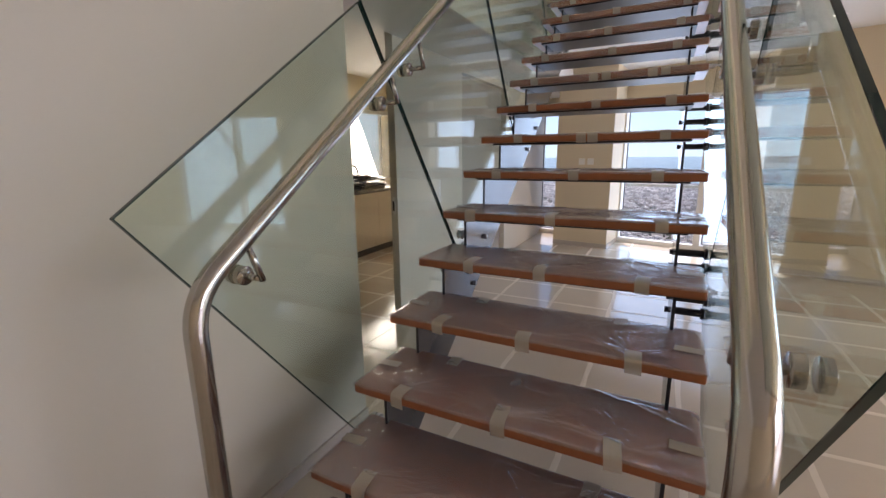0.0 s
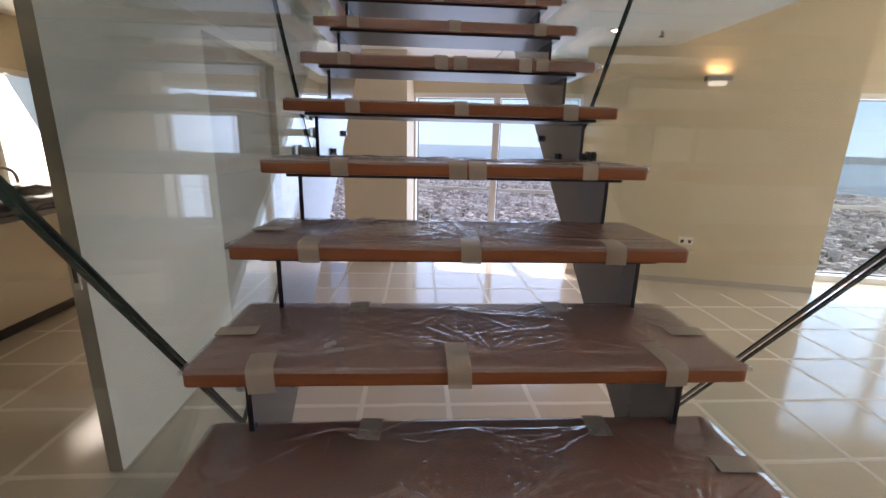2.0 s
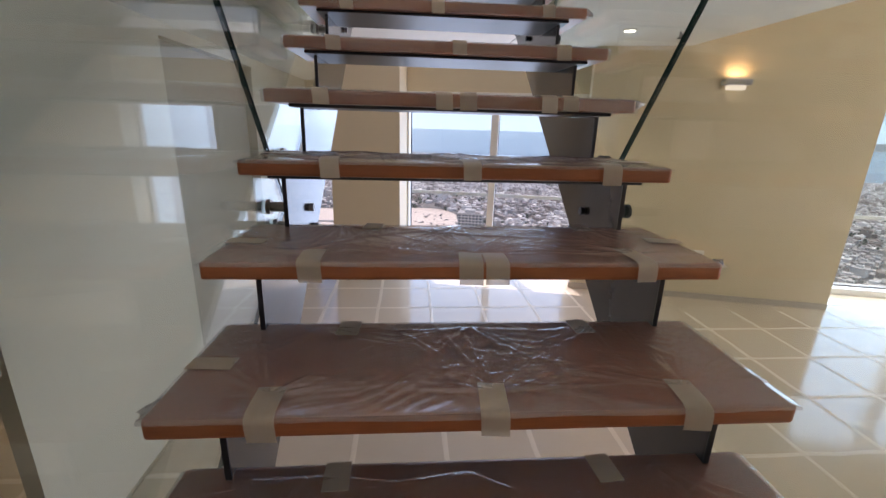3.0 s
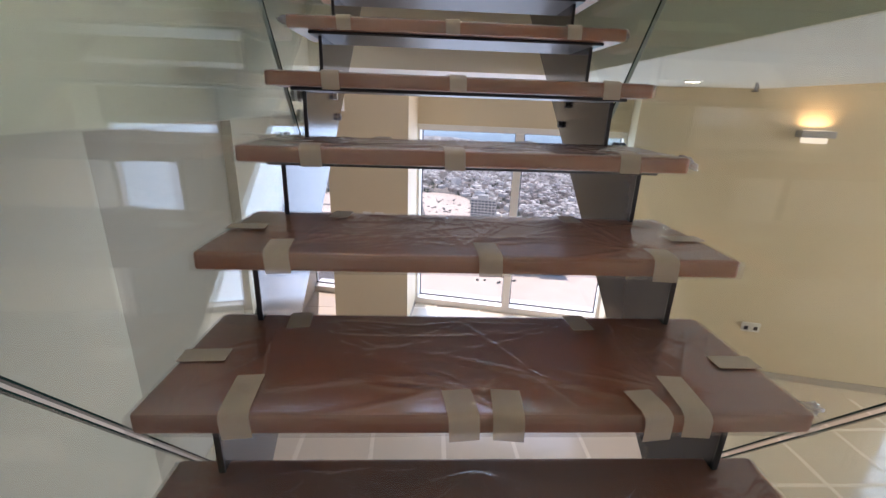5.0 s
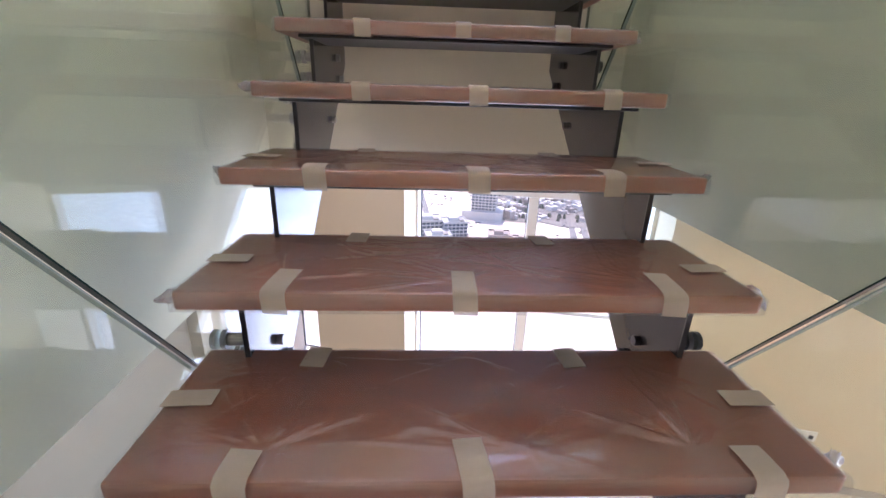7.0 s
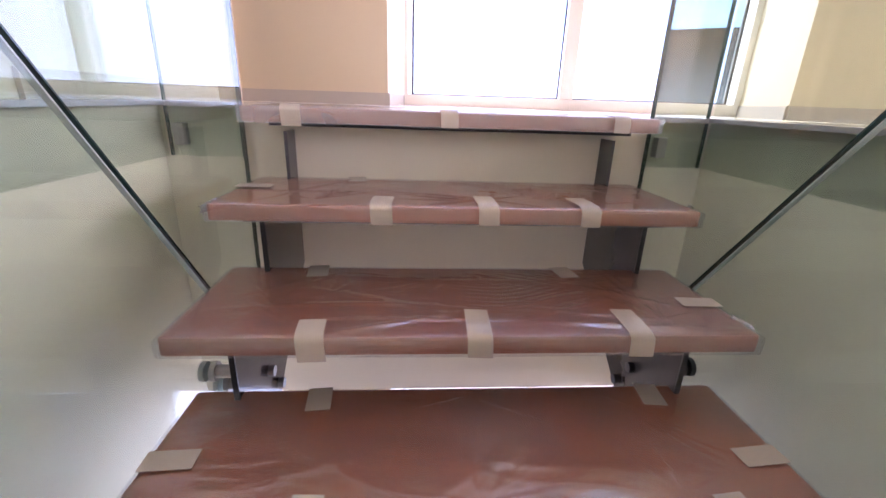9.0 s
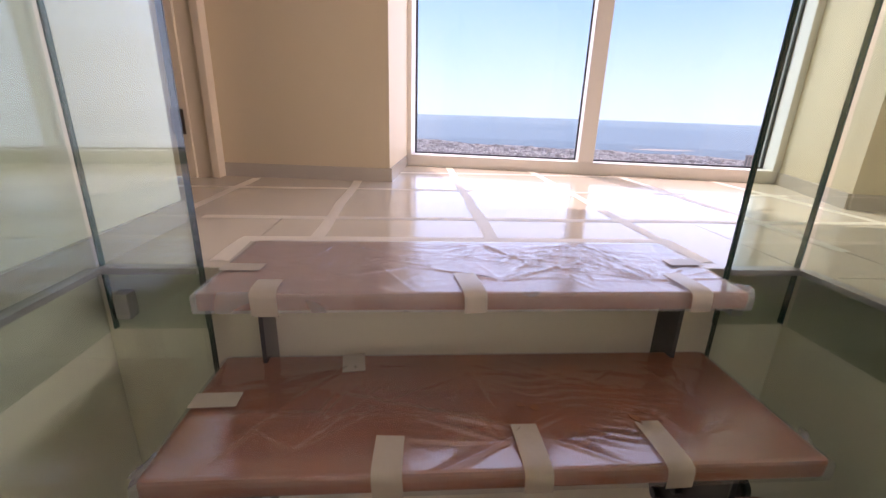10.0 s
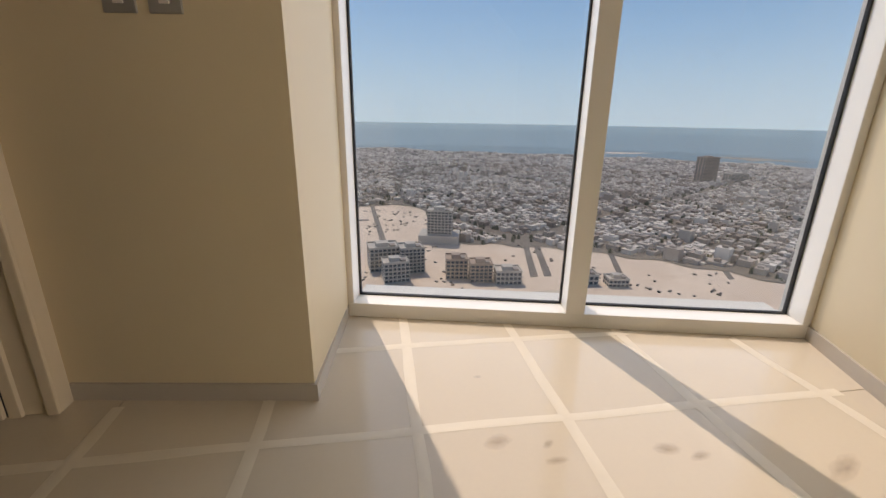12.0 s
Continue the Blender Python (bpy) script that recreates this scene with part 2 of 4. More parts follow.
M_BLIND.node_tree.nodes["Principled BSDF"].inputs["IOR"].default_value = 1.05
M_BULB = glow_material("lit_lamp_glass", (1.0, 0.82, 0.60), 1.0)
M_DOWN = glow_material("lit_downlight", (1.0, 0.88, 0.7), 9.0)
M_FILM = film_material("slack_polythene_film", 0.17, 0.38, 0.10)
M_FILM_TOP = film_material("milky_polythene_film", 0.24, 0.42, 0.17)
M_FILM_TIGHT = film_material("tight_polythene_film", 0.07, 0.23, 0.13)

# ---- mesh helpers ----


def link(name, bm, mat, parent=None, label="", smooth=False, m=None):
    mesh = bpy.data.meshes.new(name)
    bm.normal_update()
    bm.to_mesh(mesh)
    bm.free()
    if smooth:
        for p in mesh.polygons:
            p.use_smooth = True
    for one in mat if isinstance(mat, (list, tuple)) else [mat]:
        mesh.materials.append(one)
    ob = new(name, mesh)
    if m is not None:
        ob.matrix_basis = m
    if parent is not None:
        ob.parent = parent
    if label:
        ob["label"] = label
    return ob


def part(name, bm, mat, parent, label="", smooth=False, m=None):
    return link(name, bm, mat, parent, label, smooth, m)


def thing(name, label, category, at=(0, 0, 0), group="", kind=""):
    ob = new(name)
    ob.empty_display_size = 0.1
    ob.matrix_basis = Matrix.Translation(at)
    return tagged(ob, label, category, group, kind)


def box(x0, x1, y0, y1, z0, z1, bevel=0.0, bm=None, m=None):
    bm = bm or bmesh.new()
    made = bmesh.ops.create_cube(bm, size=1.0)["verts"]
    bmesh.ops.scale(bm, vec=(x1 - x0, y1 - y0, z1 - z0), verts=made)
    bmesh.ops.translate(bm, vec=((x0 + x1) / 2, (y0 + y1) / 2, (z0 + z1) / 2), verts=made)
    if bevel:
        edges = list({e for v in made for e in v.link_edges})
        out = bmesh.ops.bevel(bm, geom=edges, offset=bevel, segments=2, affect="EDGES", profile=0.6)
        made = list({v for f in out["faces"] for v in f.verts} | {v for v in made if v.is_valid})
    if m is not None:
        bmesh.ops.transform(bm, matrix=m, verts=[v for v in made if v.is_valid])
    return bm


def prism(points, z0, z1, bm=None):
    """An upright block on a plan polygon."""
    bm = bm or bmesh.new()
    lo = [bm.verts.new((p[0], p[1], z0)) for p in points]
    hi = [bm.verts.new((p[0], p[1], z1)) for p in points]
    n = len(points)
    bm.faces.new(lo[::-1])
    bm.faces.new(hi)
    for i in range(n):
        bm.faces.new((lo[i], lo[(i + 1) % n], hi[(i + 1) % n], hi[i]))
    bmesh.ops.recalc_face_normals(bm, faces=bm.faces)
    return bm


def plate(points, x0, x1, bm=None):
    """A block on a polygon of (y, z), between two x."""
    bm = bm or bmesh.new()
    a = [bm.verts.new((x0, p[0], p[1])) for p in points]
    b = [bm.verts.new((x1, p[0], p[1])) for p in points]
    n = len(points)
    bm.faces.new(a[::-1])
    bm.faces.new(b)
    for i in range(n):
        bm.faces.new((a[i], a[(i + 1) % n], b[(i + 1) % n], b[i]))
    bmesh.ops.recalc_face_normals(bm, faces=bm.faces)
    return bm


def tube(path, radius, sides=16, bm=None, cap=True):
    """A round pipe along points."""
    bm = bm or bmesh.new()
    pts = [Vector(p) for p in path]
    rings = []
    ref = None
    for i, p in enumerate(pts):
        d = (pts[min(i + 1, len(pts) - 1)] - pts[max(i - 1, 0)]).normalized()
        if ref is None:
            ref = Vector((1, 0, 0)) if abs(d.x) < 0.9 else Vector((0, 0, 1))
        u = (ref - d * ref.dot(d)).normalized()
        v = d.cross(u)
        ref = u
        rings.append([bm.verts.new(p + (u * math.cos(a) + v * math.sin(a)) * radius) for a in [2 * math.pi * k / sides for k in range(sides)]])
    for a, b in zip(rings, rings[1:]):
        for k in range(sides):
            bm.faces.new((a[k], a[(k + 1) % sides], b[(k + 1) % sides], b[k]))
    if cap:
        bm.faces.new(rings[0][::-1])
        bm.faces.new(rings[-1])
    bmesh.ops.recalc_face_normals(bm, faces=bm.faces)
    return bm


def disc(centre, axis, radius, depth, sides=20, bm=None):
    c, a = Vector(centre), Vector(axis).normalized()
    return tube([c - a * depth / 2, c - a * depth * 0.42, c + a * depth * 0.42, c + a * depth / 2], radius, sides, bm)


def structure(name, bm, mat, label, category, **more):
    return tagged(link(name, bm, mat, **more), label, category, "", "structure")


# ---- lower and upper structure ----
VX, VY0, VY1 = 0.80, -1.10, 3.53      # stair void in the upper floor
def y_front(x, d=0.10):
    """The y of the facade's outer line at x."""
    p = facade(0, d)
    return p.y + (x - p.x) * FDIR.y / FDIR.x


def strip(x0, x1, y0, y1, z0, z1, bm):
    """A slab between two x; y1 None: as far as the facade."""
    far = [(x1, y1), (x0, y1)] if y1 is not None else [(x1, y_front(x1)), (x0, y_front(x0))]
    return prism([(x0, y0), (x1, y0)] + far, z0, z1, bm)


WL = -VX - 0.03
bm = bmesh.new()
strip(-4.2, -1.6, -4.0, 5.2, -0.25, -0.012, bm)
strip(-1.6, 8.9, -4.0, None, -0.25, -0.012, bm)
structure("floor_lower", bm, M_GROUT, "pale screed bed under the cream floor tiles", "floor")
slab = bmesh.new()
for q in ((-4.2, -1.6, -4.0, 5.2), (-1.6, WL, -4.0, None), (VX, 8.9, -4.0, None), (WL, VX, -4.0, VY0), (WL, VX, VY1 + 0.02, None)):
    strip(*q, UP - 0.26, UP - 0.012, slab)
structure("floor_upper", slab, M_GROUT, "upper floor slab with a stairwell opening", "floor")
for name, q, z0, z1, mat, label in (
        ("ceiling_lower", (VX + 0.012, 2.45, -4.0, None), CEIL, UP - 0.27, M_CEIL, "white plaster ceiling of the lower room"),
        ("ceiling_corridor", (-1.45, WL - 0.012, -4.0, None), 2.19, UP - 0.27, M_CEIL, "lower white plaster ceiling beside the stairwell"),
        ("ceiling_kitchen", (-4.1, -1.455, -4.0, 5.2), 2.48, UP - 0.27, M_CEIL, "white plaster kitchen ceiling"),
        ("ceiling_well", (2.46, 8.7, -4.0, None), UP - 0.30, UP - 0.265, M_WALL, "raised cream ceiling beside the windows"),
        ("ceiling_foot", (WL, VX, -4.0, VY0 - 0.012), CEIL, UP - 0.27, M_CEIL, "white plaster ceiling over the foot of the stair"),
        ("ceiling_landing", (WL, VX, VY1 + 0.018, None), CEIL, UP - 0.27, M_CEIL, "white plaster ceiling under the landing")):
    structure(name, strip(*q, z0, z1, bmesh.new()), mat, label, "ceiling")
bm = bmesh.new()
strip(-4.2, -1.6, -4.0, 5.2, UP + 2.72, UP + 2.95, bm)
strip(-1.6, 8.9, -4.0, None, UP + 2.72, UP + 2.95, bm)
structure("ceiling_upper", bm, M_CEIL, "white plaster ceiling of the upper floor", "ceiling")

# stairwell linings
structure("wall_well_right", box(VX - 0.004, VX + 0.008, VY0, VY1, CEIL, UP - 0.001), M_LINING, "cream plaster lining of the stairwell edge", "wall")
structure("wall_well_left", box(-VX - 0.038, -VX - 0.026, VY0, VY1, 2.19, UP - 0.001), M_LINING, "cream plaster lining of the stairwell edge", "wall")
structure("wall_well_head", box(-VX - 0.025, VX - 0.005, VY1, VY1 + 0.017, 2.47, UP - 0.001), M_LINING, "cream plaster face of the landing edge", "wall")
structure("wall_well_foot", box(-VX - 0.025, VX - 0.005, VY0 + 0.002, VY0 + 0.010, 2.47, UP - 0.001), M_LINING, "cream plaster face over the foot of the stair", "wall")
# left wall of the lower room, with the kitchen opening and a recessed panel
structure("wall_left_near", box(-1.05, -0.89, -4.0, 0.0, 0, 2.6), M_WALL_PALE, "smooth cream painted wall beside the stair foot", "wall")
left = bmesh.new()
box(-1.512, -1.45, 1.22, 2.44, 0, 2.6, bm=left)
box(-1.62, -1.45, 3.78, 5.75, 0, 2.6, bm=left)
box(-1.62, -1.45, 2.44, 3.78, 2.12, 2.6, bm=left)
structure("wall_left_far", left, M_WALL_PALE, "cream painted wall beside the glass balustrade", "wall")
# The panel's taupe is darkened to hold the shade of the recess.
structure("wall_recess", box(-1.62, -1.52, 2.44, 3.78, 0, 2.12), M_RECESS_SHADE, "taupe panel in a wall recess, with shade put into its colour", "wall")
# kitchen shell
structure("wall_kitchen_back", box(-4.1, -1.62, 5.0, 5.2, 0, 2.6), M_WALL, "cream painted kitchen end wall", "wall")
kit = bmesh.new()
box(-4.1, -3.75, -4.0, 3.50, 0, 2.6, bm=kit)
box(-4.1, -3.75, 4.75, 5.0, 0, 2.6, bm=kit)
box(-4.1, -3.75, 3.50, 4.75, 0, 0.92, bm=kit)
box(-4.1, -3.75, 3.50, 4.75, 2.02, 2.6, bm=kit)
structure("wall_kitchen_side", kit, M_WALL, "cream painted kitchen wall with a window opening", "wall")

# back and right closing walls, with wide side windows; the upper ones are unseen additions
structure("wall_back", box(-4.2, 8.9, -4.2, -4.0, 0, UP + 2.9), M_WALL, "cream painted wall behind the stair foot", "wall")
right = bmesh.new()
for z0, z1 in ((0.0, UP), (UP, UP + 2.9)):
    box(6.5, 8.9, -4.0, -2.6, z0, z1, bm=right)
    box(8.6, 8.9, 3.2, 3.5, z0, z1, bm=right)
    box(8.6, 8.9, -2.6, 3.2, z0, z0 + 0.08, bm=right)
    box(8.6, 8.9, -2.6, 3.2, z0 + 2.4, z1, bm=right)
    box(8.6, 8.9, 0.05, 0.45, z0 + 0.08, z0 + 2.4, bm=right)
structure("wall_right", right, M_WALL, "cream painted outer wall with wide window openings", "wall")


def pier(name, corners, z0, z1, label, mat=M_WALL):
    structure(name, prism(corners, z0, z1), mat, label, "wall")


def xy(v):
    return (v.x, v.y)


P_LEFT = [(-1.02, 4.81), (-0.253, 4.70), xy(facade(-0.062, 0.10)), xy(facade(-0.93, 0.05))]
P_RIGHT = [(1.64, 4.22), (4.10, 3.585), (4.26, 4.45), xy(facade(2.42, 0.3)), xy(facade(2.062, 0.02))]
pier("wall_pier_left", P_LEFT, 0, 2.6, "cream painted pier between recessed windows")
pier("wall_pier_right", P_RIGHT, 0, UP - 0.01, "cream painted pier with a wall lamp")
pier("wall_pier_right_upper", [(1.64, 4.22), (8.6, 2.60), (8.6, 3.3), xy(facade(2.42, 0.3)), xy(facade(2.062, 0.02))], UP, UP + 2.72, "cream painted wall beside the upper window")
pier("wall_pier_left_upper", [(-1.075, 4.81), (-0.253, 4.70), xy(facade(-0.062, 0.10)), xy(facade(-0.93, 0.05))], UP, UP + 2.72, "cream painted pier beside a door and a tall window")
pier("wall_stair_upper", [(-0.83, 3.92), (-0.83, -4.0), (-1.0, -4.0), (-1.0, 3.92)], UP, UP + 2.72, "pale cream painted wall along the stairwell", M_LINING)
pier("wall_side_upper", [(-1.0, 3.92), (-1.0, 3.75), (-4.2, 3.75), (-4.2, 3.92)], UP, UP + 2.72, "cream painted corridor wall")
pier("wall_door_upper", [(-4.2, 4.80), (-1.99, 4.80), (-1.99, 5.0), (-4.2, 5.0)], UP, UP + 2.72, "cream painted wall beside the door")
pier("wall_over_door", [(-1.99, 4.80), (-1.075, 4.80), (-1.075, 5.0), (-1.99, 5.0)], UP + 2.1, UP + 2.72, "cream painted wall over the door")
pier("wall_end_upper", [(-4.2, 3.92), (-4.2, 4.80), (-4.05, 4.80), (-4.05, 3.92)], UP, UP + 2.72, "cream painted corridor end wall")


def facade_block(name, s0, s1, d0, d1, z0, z1, mat, label):
    pts = [xy(facade(s0, d0)), xy(facade(s1, d0)), xy(facade(s1, d1)), xy(facade(s0, d1))]
    structure(name, prism(pts, z0, z1), mat, label, "wall")


for z0, tag in ((0.0, "lower"), (UP, "upper")):
    top = 2.62 if z0 == 0 else UP + 2.72
    facade_block("wall_head_" + tag, -0.062, 2.062, 0.0, 0.16, z0 + (2.08 if z0 == 0 else 2.28), top, M_WALL, "cream painted wall over the window")
facade_block("wall_head_recess", -1.42, -0.94, 0.0, 0.12, 2.08, 2.62, M_WALL, "cream painted wall over the narrow window")
facade_block("wall_spandrel", -1.42, 2.065, 0.02, 0.12, 2.62, UP - 0.3, M_WALL, "cream painted wall between the floors")
# deep window at the right end of the lower room
facade_block("wall_end_right", 7.102, 9.0, -0.20, 0.10, 0.0, UP - 0.02, M_WALL, "cream painted wall beside the corner window")
facade_block("wall_head_right", 4.3, 7.10, -0.20, 0.10, 2.08, UP - 0.02, M_WALL, "cream painted wall over the corner window")


def window(name, s0, s1, z0, z1, d, mullions, label, transom=None, depth=0.16):
    """A window in the facade line: frame, mullions, gaskets and panes, each a part."""
    base = thing(name, label, "window", facade((s0 + s1) / 2, d, z0), "", "structure")
    base.matrix_basis = Matrix.Translation(facade(0, d, z0)) @ pose(0, 0, 0, 0, 0, FANG)
    w = 0.036
    h = z1 - z0
    fr = bmesh.new()
    box(s0, s1, 0, depth, 0, 0.07, 0.004, fr)
    box(s0, s1, 0, depth, h - 0.06, h, 0.004, fr)
    box(s0, s0 + w, 0, depth, 0.07, h - 0.06, 0.004, fr)
    box(s1 - w, s1, 0, depth, 0.07, h - 0.06, 0.004, fr)
    part("window_frame", fr, M_FRAME, base)
    stops = [s0 + w] + [v for c in mullions for v in (c - 0.043, c + 0.043)] + [s1 - w]
    for c in mullions:
        part("mullion", box(c - 0.043, c + 0.043, -0.012, depth, 0.07, h - 0.06, 0.004), M_FRAME, base)
    for a, b in zip(stops[::2], stops[1::2]):
        ga = bmesh.new()
        for q in ((a, a + 0.008, 0.07, h - 0.06), (b - 0.008, b, 0.07, h - 0.06), (a, b, 0.07, 0.078), (a, b, h - 0.068, h - 0.06)):
            box(q[0], q[1], depth * 0.66, depth * 0.78, q[2], q[3], bm=ga)
        part("gasket", ga, M_GASKET, base)
        pane = part("pane", box(a + 0.004, b - 0.004, depth * 0.70, depth * 0.70 + 0.008, 0.074, h - 0.064), M_PANE, base)
        pane.visible_shadow = False
        if transom:
            part("guard_rail", box(a, b, depth * 0.80, depth * 0.98, transom - 0.02, transom + 0.02, 0.003), M_FRAME, base)
    part("ledge", box(s0 + 0.02, s1 - 0.02, depth + 0.002, depth + 0.13, 0.0, 0.052, 0.004), M_FRAME, base, "sunlit white outer ledge")
    return base


window("window_1", -0.06, 2.06, 0.0, 2.08, 0.0, [1.022], "tall white aluminium window with one mullion, lower floor", 0.86)
window("window_2", -0.06, 2.06, UP, UP + 2.28, 0.0, [1.022], "tall white aluminium window with one mullion above the city")
window("window_3", -1.42, -0.95, 0.0, 2.08, 0.0, [], "narrow white aluminium window behind the pier")
window("window_4", 4.32, 7.10, 0.0, 2.08, -0.20, [5.75], "wide white aluminium window at the room corner", 0.86)


def side_window(name, y0, y1, z0, z1, label):
    base = thing(name, label, "window", (8.65, y0, z0), "", "structure")
    h, n = z1 - z0, 2
    fr = bmesh.new()
    for a in ((0, y1 - y0, 0, 0.07), (0, y1 - y0, h - 0.06, h), (0, 0.07, 0.07, h - 0.06), (y1 - y0 - 0.07, y1 - y0, 0.07, h - 0.06)):
        box(0, 0.09, *a, 0.004, fr)
    part("window_frame", fr, M_FRAME, base)
    c = (y1 - y0) / 2
    part("mullion", box(-0.01, 0.09, c - 0.035, c + 0.035, 0.07, h - 0.06, 0.004), M_FRAME, base)
    for a, b in ((0.07, c - 0.035), (c + 0.035, y1 - y0 - 0.07)):
        pane = part("pane", box(0.045, 0.053, a, b, 0.07, h - 0.06), M_PANE, base)
        pane.visible_shadow = False
        part("guard_rail", box(0.065, 0.088, a, b, 0.82, 0.86, 0.003), M_FRAME, base)


# The upper pair is unseen and added to go with its light.
for z in (0.0, UP):
    side_window("window_5" if z == 0 else "unseen_window_7", -2.6, 0.05, z + 0.08, z + 2.4, "wide white aluminium side window, out of view")
    side_window("window_6" if z == 0 else "unseen_window_8", 0.45, 3.2, z + 0.08, z + 2.4, "wide white aluminium side window, out of view")
kw = thing("window_9", "white framed kitchen window with a bright blind", "window", (-3.772, 3.5, 0.92), "", "structure")
fr = bmesh.new()
for a in ((0, 1.25, 0, 0.05), (0, 1.25, 1.05, 1.10), (0, 0.05, 0.05, 1.05), (1.20, 1.25, 0.05, 1.05), (0.80, 0.83, 0.05, 1.05)):
    box(-0.03, 0.02, *a, 0.003, fr)
part("window_frame", fr, M_FRAME, kw)
part("blind", box(-0.02, -0.018, 0.05, 0.80, 0.05, 1.05), M_BLIND, kw, "closed white blind panel")
kp = part("pane", box(-0.02, -0.012, 0.83, 1.20, 0.05, 1.05), M_PANE, kw)
kp.visible_shadow = False


# ---- skirtings ----
def skirting(name, a, b, z, h=0.064, t=0.012):
    a, b = Vector((*a, 0)), Vector((*b, 0))
    d = (b - a).normalized()
    n = Vector((d.y, -d.x, 0))
    pts = [xy(a + n * 0.001), xy(b + n * 0.001), xy(b + n * t), xy(a + n * t)]
    structure(name, prism(pts, z, z + h), M_SKIRT, "low grey-beige tiled skirting", "skirting")


for a, b, z in (((-0.83, 3.10), (-0.83, 3.92), UP), ((-1.06, 4.81), (-0.24, 4.70), UP), ((-0.253, 4.70), xy(facade(-0.062, 0)), UP), (xy(facade(2.062, 0.0)), (1.64, 4.22), UP),
                ((1.64, 4.22), (5.5, 3.37), UP), ((-1.02, 4.81), (-0.24, 4.70), 0), ((-0.253, 4.70), xy(facade(-0.062, 0)), 0), (xy(facade(2.062, 0.0)), (1.64, 4.22), 0),
                ((1.64, 4.22), (4.10, 3.585), 0), ((-0.89, -4.0), (-0.89, 0.0), 0)):
    skirting("baseboard", a, b, z)

# ---- stair ----
GOING, RISE = 0.2415, 0.18
SU = Vector((0, GOING, RISE)).normalized()          # up the slope
SV = Vector((0, -SU.z, SU.y))                       # square to the slope
NOSE = Vector((0, 0, 0.90))                         # a point on the line of the nosings


def slope(s, v, x=0.0):
    p = NOSE + SU * s + SV * v
    return Vector((x, p.y, p.z))


stair = thing("staircase", "open-riser stair with film-wrapped red-brown wooden treads on steel stringers", "staircase", (0, -1.0, 0))
BACK = Matrix.Translation((0, 1.0, 0))
TW, TD, TT = 1.10, 0.335, 0.038


def board_mesh(bm):
    box(-TW / 2, TW / 2, 0, TD, -TT, 0, 0.007, bm)
    return bm


def film_mesh(name, seed, mat, creases, ripples, folds, wrap):
    """A creased sheet over a tread: sharp folds that fan out from its taped points, nested slack ripples, long soft folds."""
    g = np.random.default_rng(seed)
    nx, ny = 320, 92
    front = [(-0.0045, -0.004), (-0.0055, -0.014), (-0.005, -0.026), (-0.004, -0.038)] if wrap else [(-0.0025, -0.002), (-0.0040, -0.006)]
    ys = np.concatenate([np.linspace(TD - 0.004, 0.0, ny + 1), [p[0] - 0.0005 for p in front]])
    zs = np.concatenate([np.zeros(ny + 1), [p[1] for p in front]])
    x, y = np.meshgrid(np.linspace(-TW / 2 - 0.006, TW / 2 + 0.006, nx + 1), ys)
    swell = sum(np.sin(x * g.uniform(4, 11) + y * g.uniform(-16, 16) + g.uniform(0, 6)) for _ in range(5)) / 5
    h = 0.0016 + 0.0012 * np.abs(swell)
    for q, ay, side in [(v, TD - 0.035, -1) for v in (-0.31, 0.0, 0.31)] + [(v, 0.055, 1) for v in (-0.36, 0.02, 0.36)]:
        ax = q + g.uniform(-0.04, 0.04)
        for _ in range(int(round(creases * g.uniform(0.6, 1.35)))):
            turn = g.uniform(0.04, math.pi - 0.04) * side
            length, width = g.uniform(0.10, 0.46), g.uniform(0.0042, 0.0085)
            tall = g.uniform(0.0008, 0.0030)
            along = (x - ax) * math.cos(turn) + (y - ay) * math.sin(turn)
            across = (y - ay) * math.cos(turn) - (x - ax) * math.sin(turn) + 0.005 * np.sin(along * g.uniform(9, 26) + g.uniform(0, 6)) * along / 0.2
            ends = np.clip(along / 0.03, 0, 1) * np.clip((length - along) / (length * 0.7), 0, 1)
            ridge = np.clip(1 - np.abs(across) / width, 0, 1)
            h = h + tall * ends * ridge * (0.4 + 0.6 * ridge)
    for _ in range(ripples):
        cx, cy, w, d = g.uniform(-0.46, 0.46), g.uniform(0.07, 0.29), g.uniform(0.08, 0.19), g.uniform(0.035, 0.08)
        patch = np.exp(-((x - cx) / w) ** 2 - ((y - cy) / d) ** 2)
        bow, tilt, pitch = g.uniform(-1.6, 1.6), g.uniform(-0.7, 0.7), g.uniform(0.017, 0.030)
        phase = (y - cy + bow * (x - cx) ** 2 + tilt * (x - cx) + 0.008 * np.sin(x * g.uniform(18, 40) + g.uniform(0, 6))) / pitch * 2 * math.pi
        h = h + 0.0016 * patch * np.clip(np.sin(phase), 0, 1) ** 1.6
    for _ in range(folds):
        cx, cy, turn = g.uniform(-0.4, 0.4), g.uniform(0.03, 0.3), g.uniform(-0.5, 0.5)
        along = (x - cx) * math.cos(turn) + (y - cy) * math.sin(turn)
        across = (y - cy) * math.cos(turn) - (x - cx) * math.sin(turn) + 0.02 * np.sin(along * 7 + g.uniform(0, 6))
        h = h + g.uniform(0.001, 0.0028) * np.exp(-(across / g.uniform(0.006, 0.013)) ** 2 - (along / g.uniform(0.12, 0.3)) ** 2)
    h = np.minimum(h, 0.0085)
    edge = np.clip((TW / 2 + 0.006 - np.abs(x)) / 0.02, 0, 1)
    top = np.arange(len(ys))[:, None] <= ny
    z = np.where(top, h * (0.4 + 0.6 * edge) - (1 - edge) * 0.004, zs[:, None])
    z[-1] -= 0.005 * np.abs(swell[-1])
    verts = np.stack([x, y, z], -1).reshape(-1, 3)
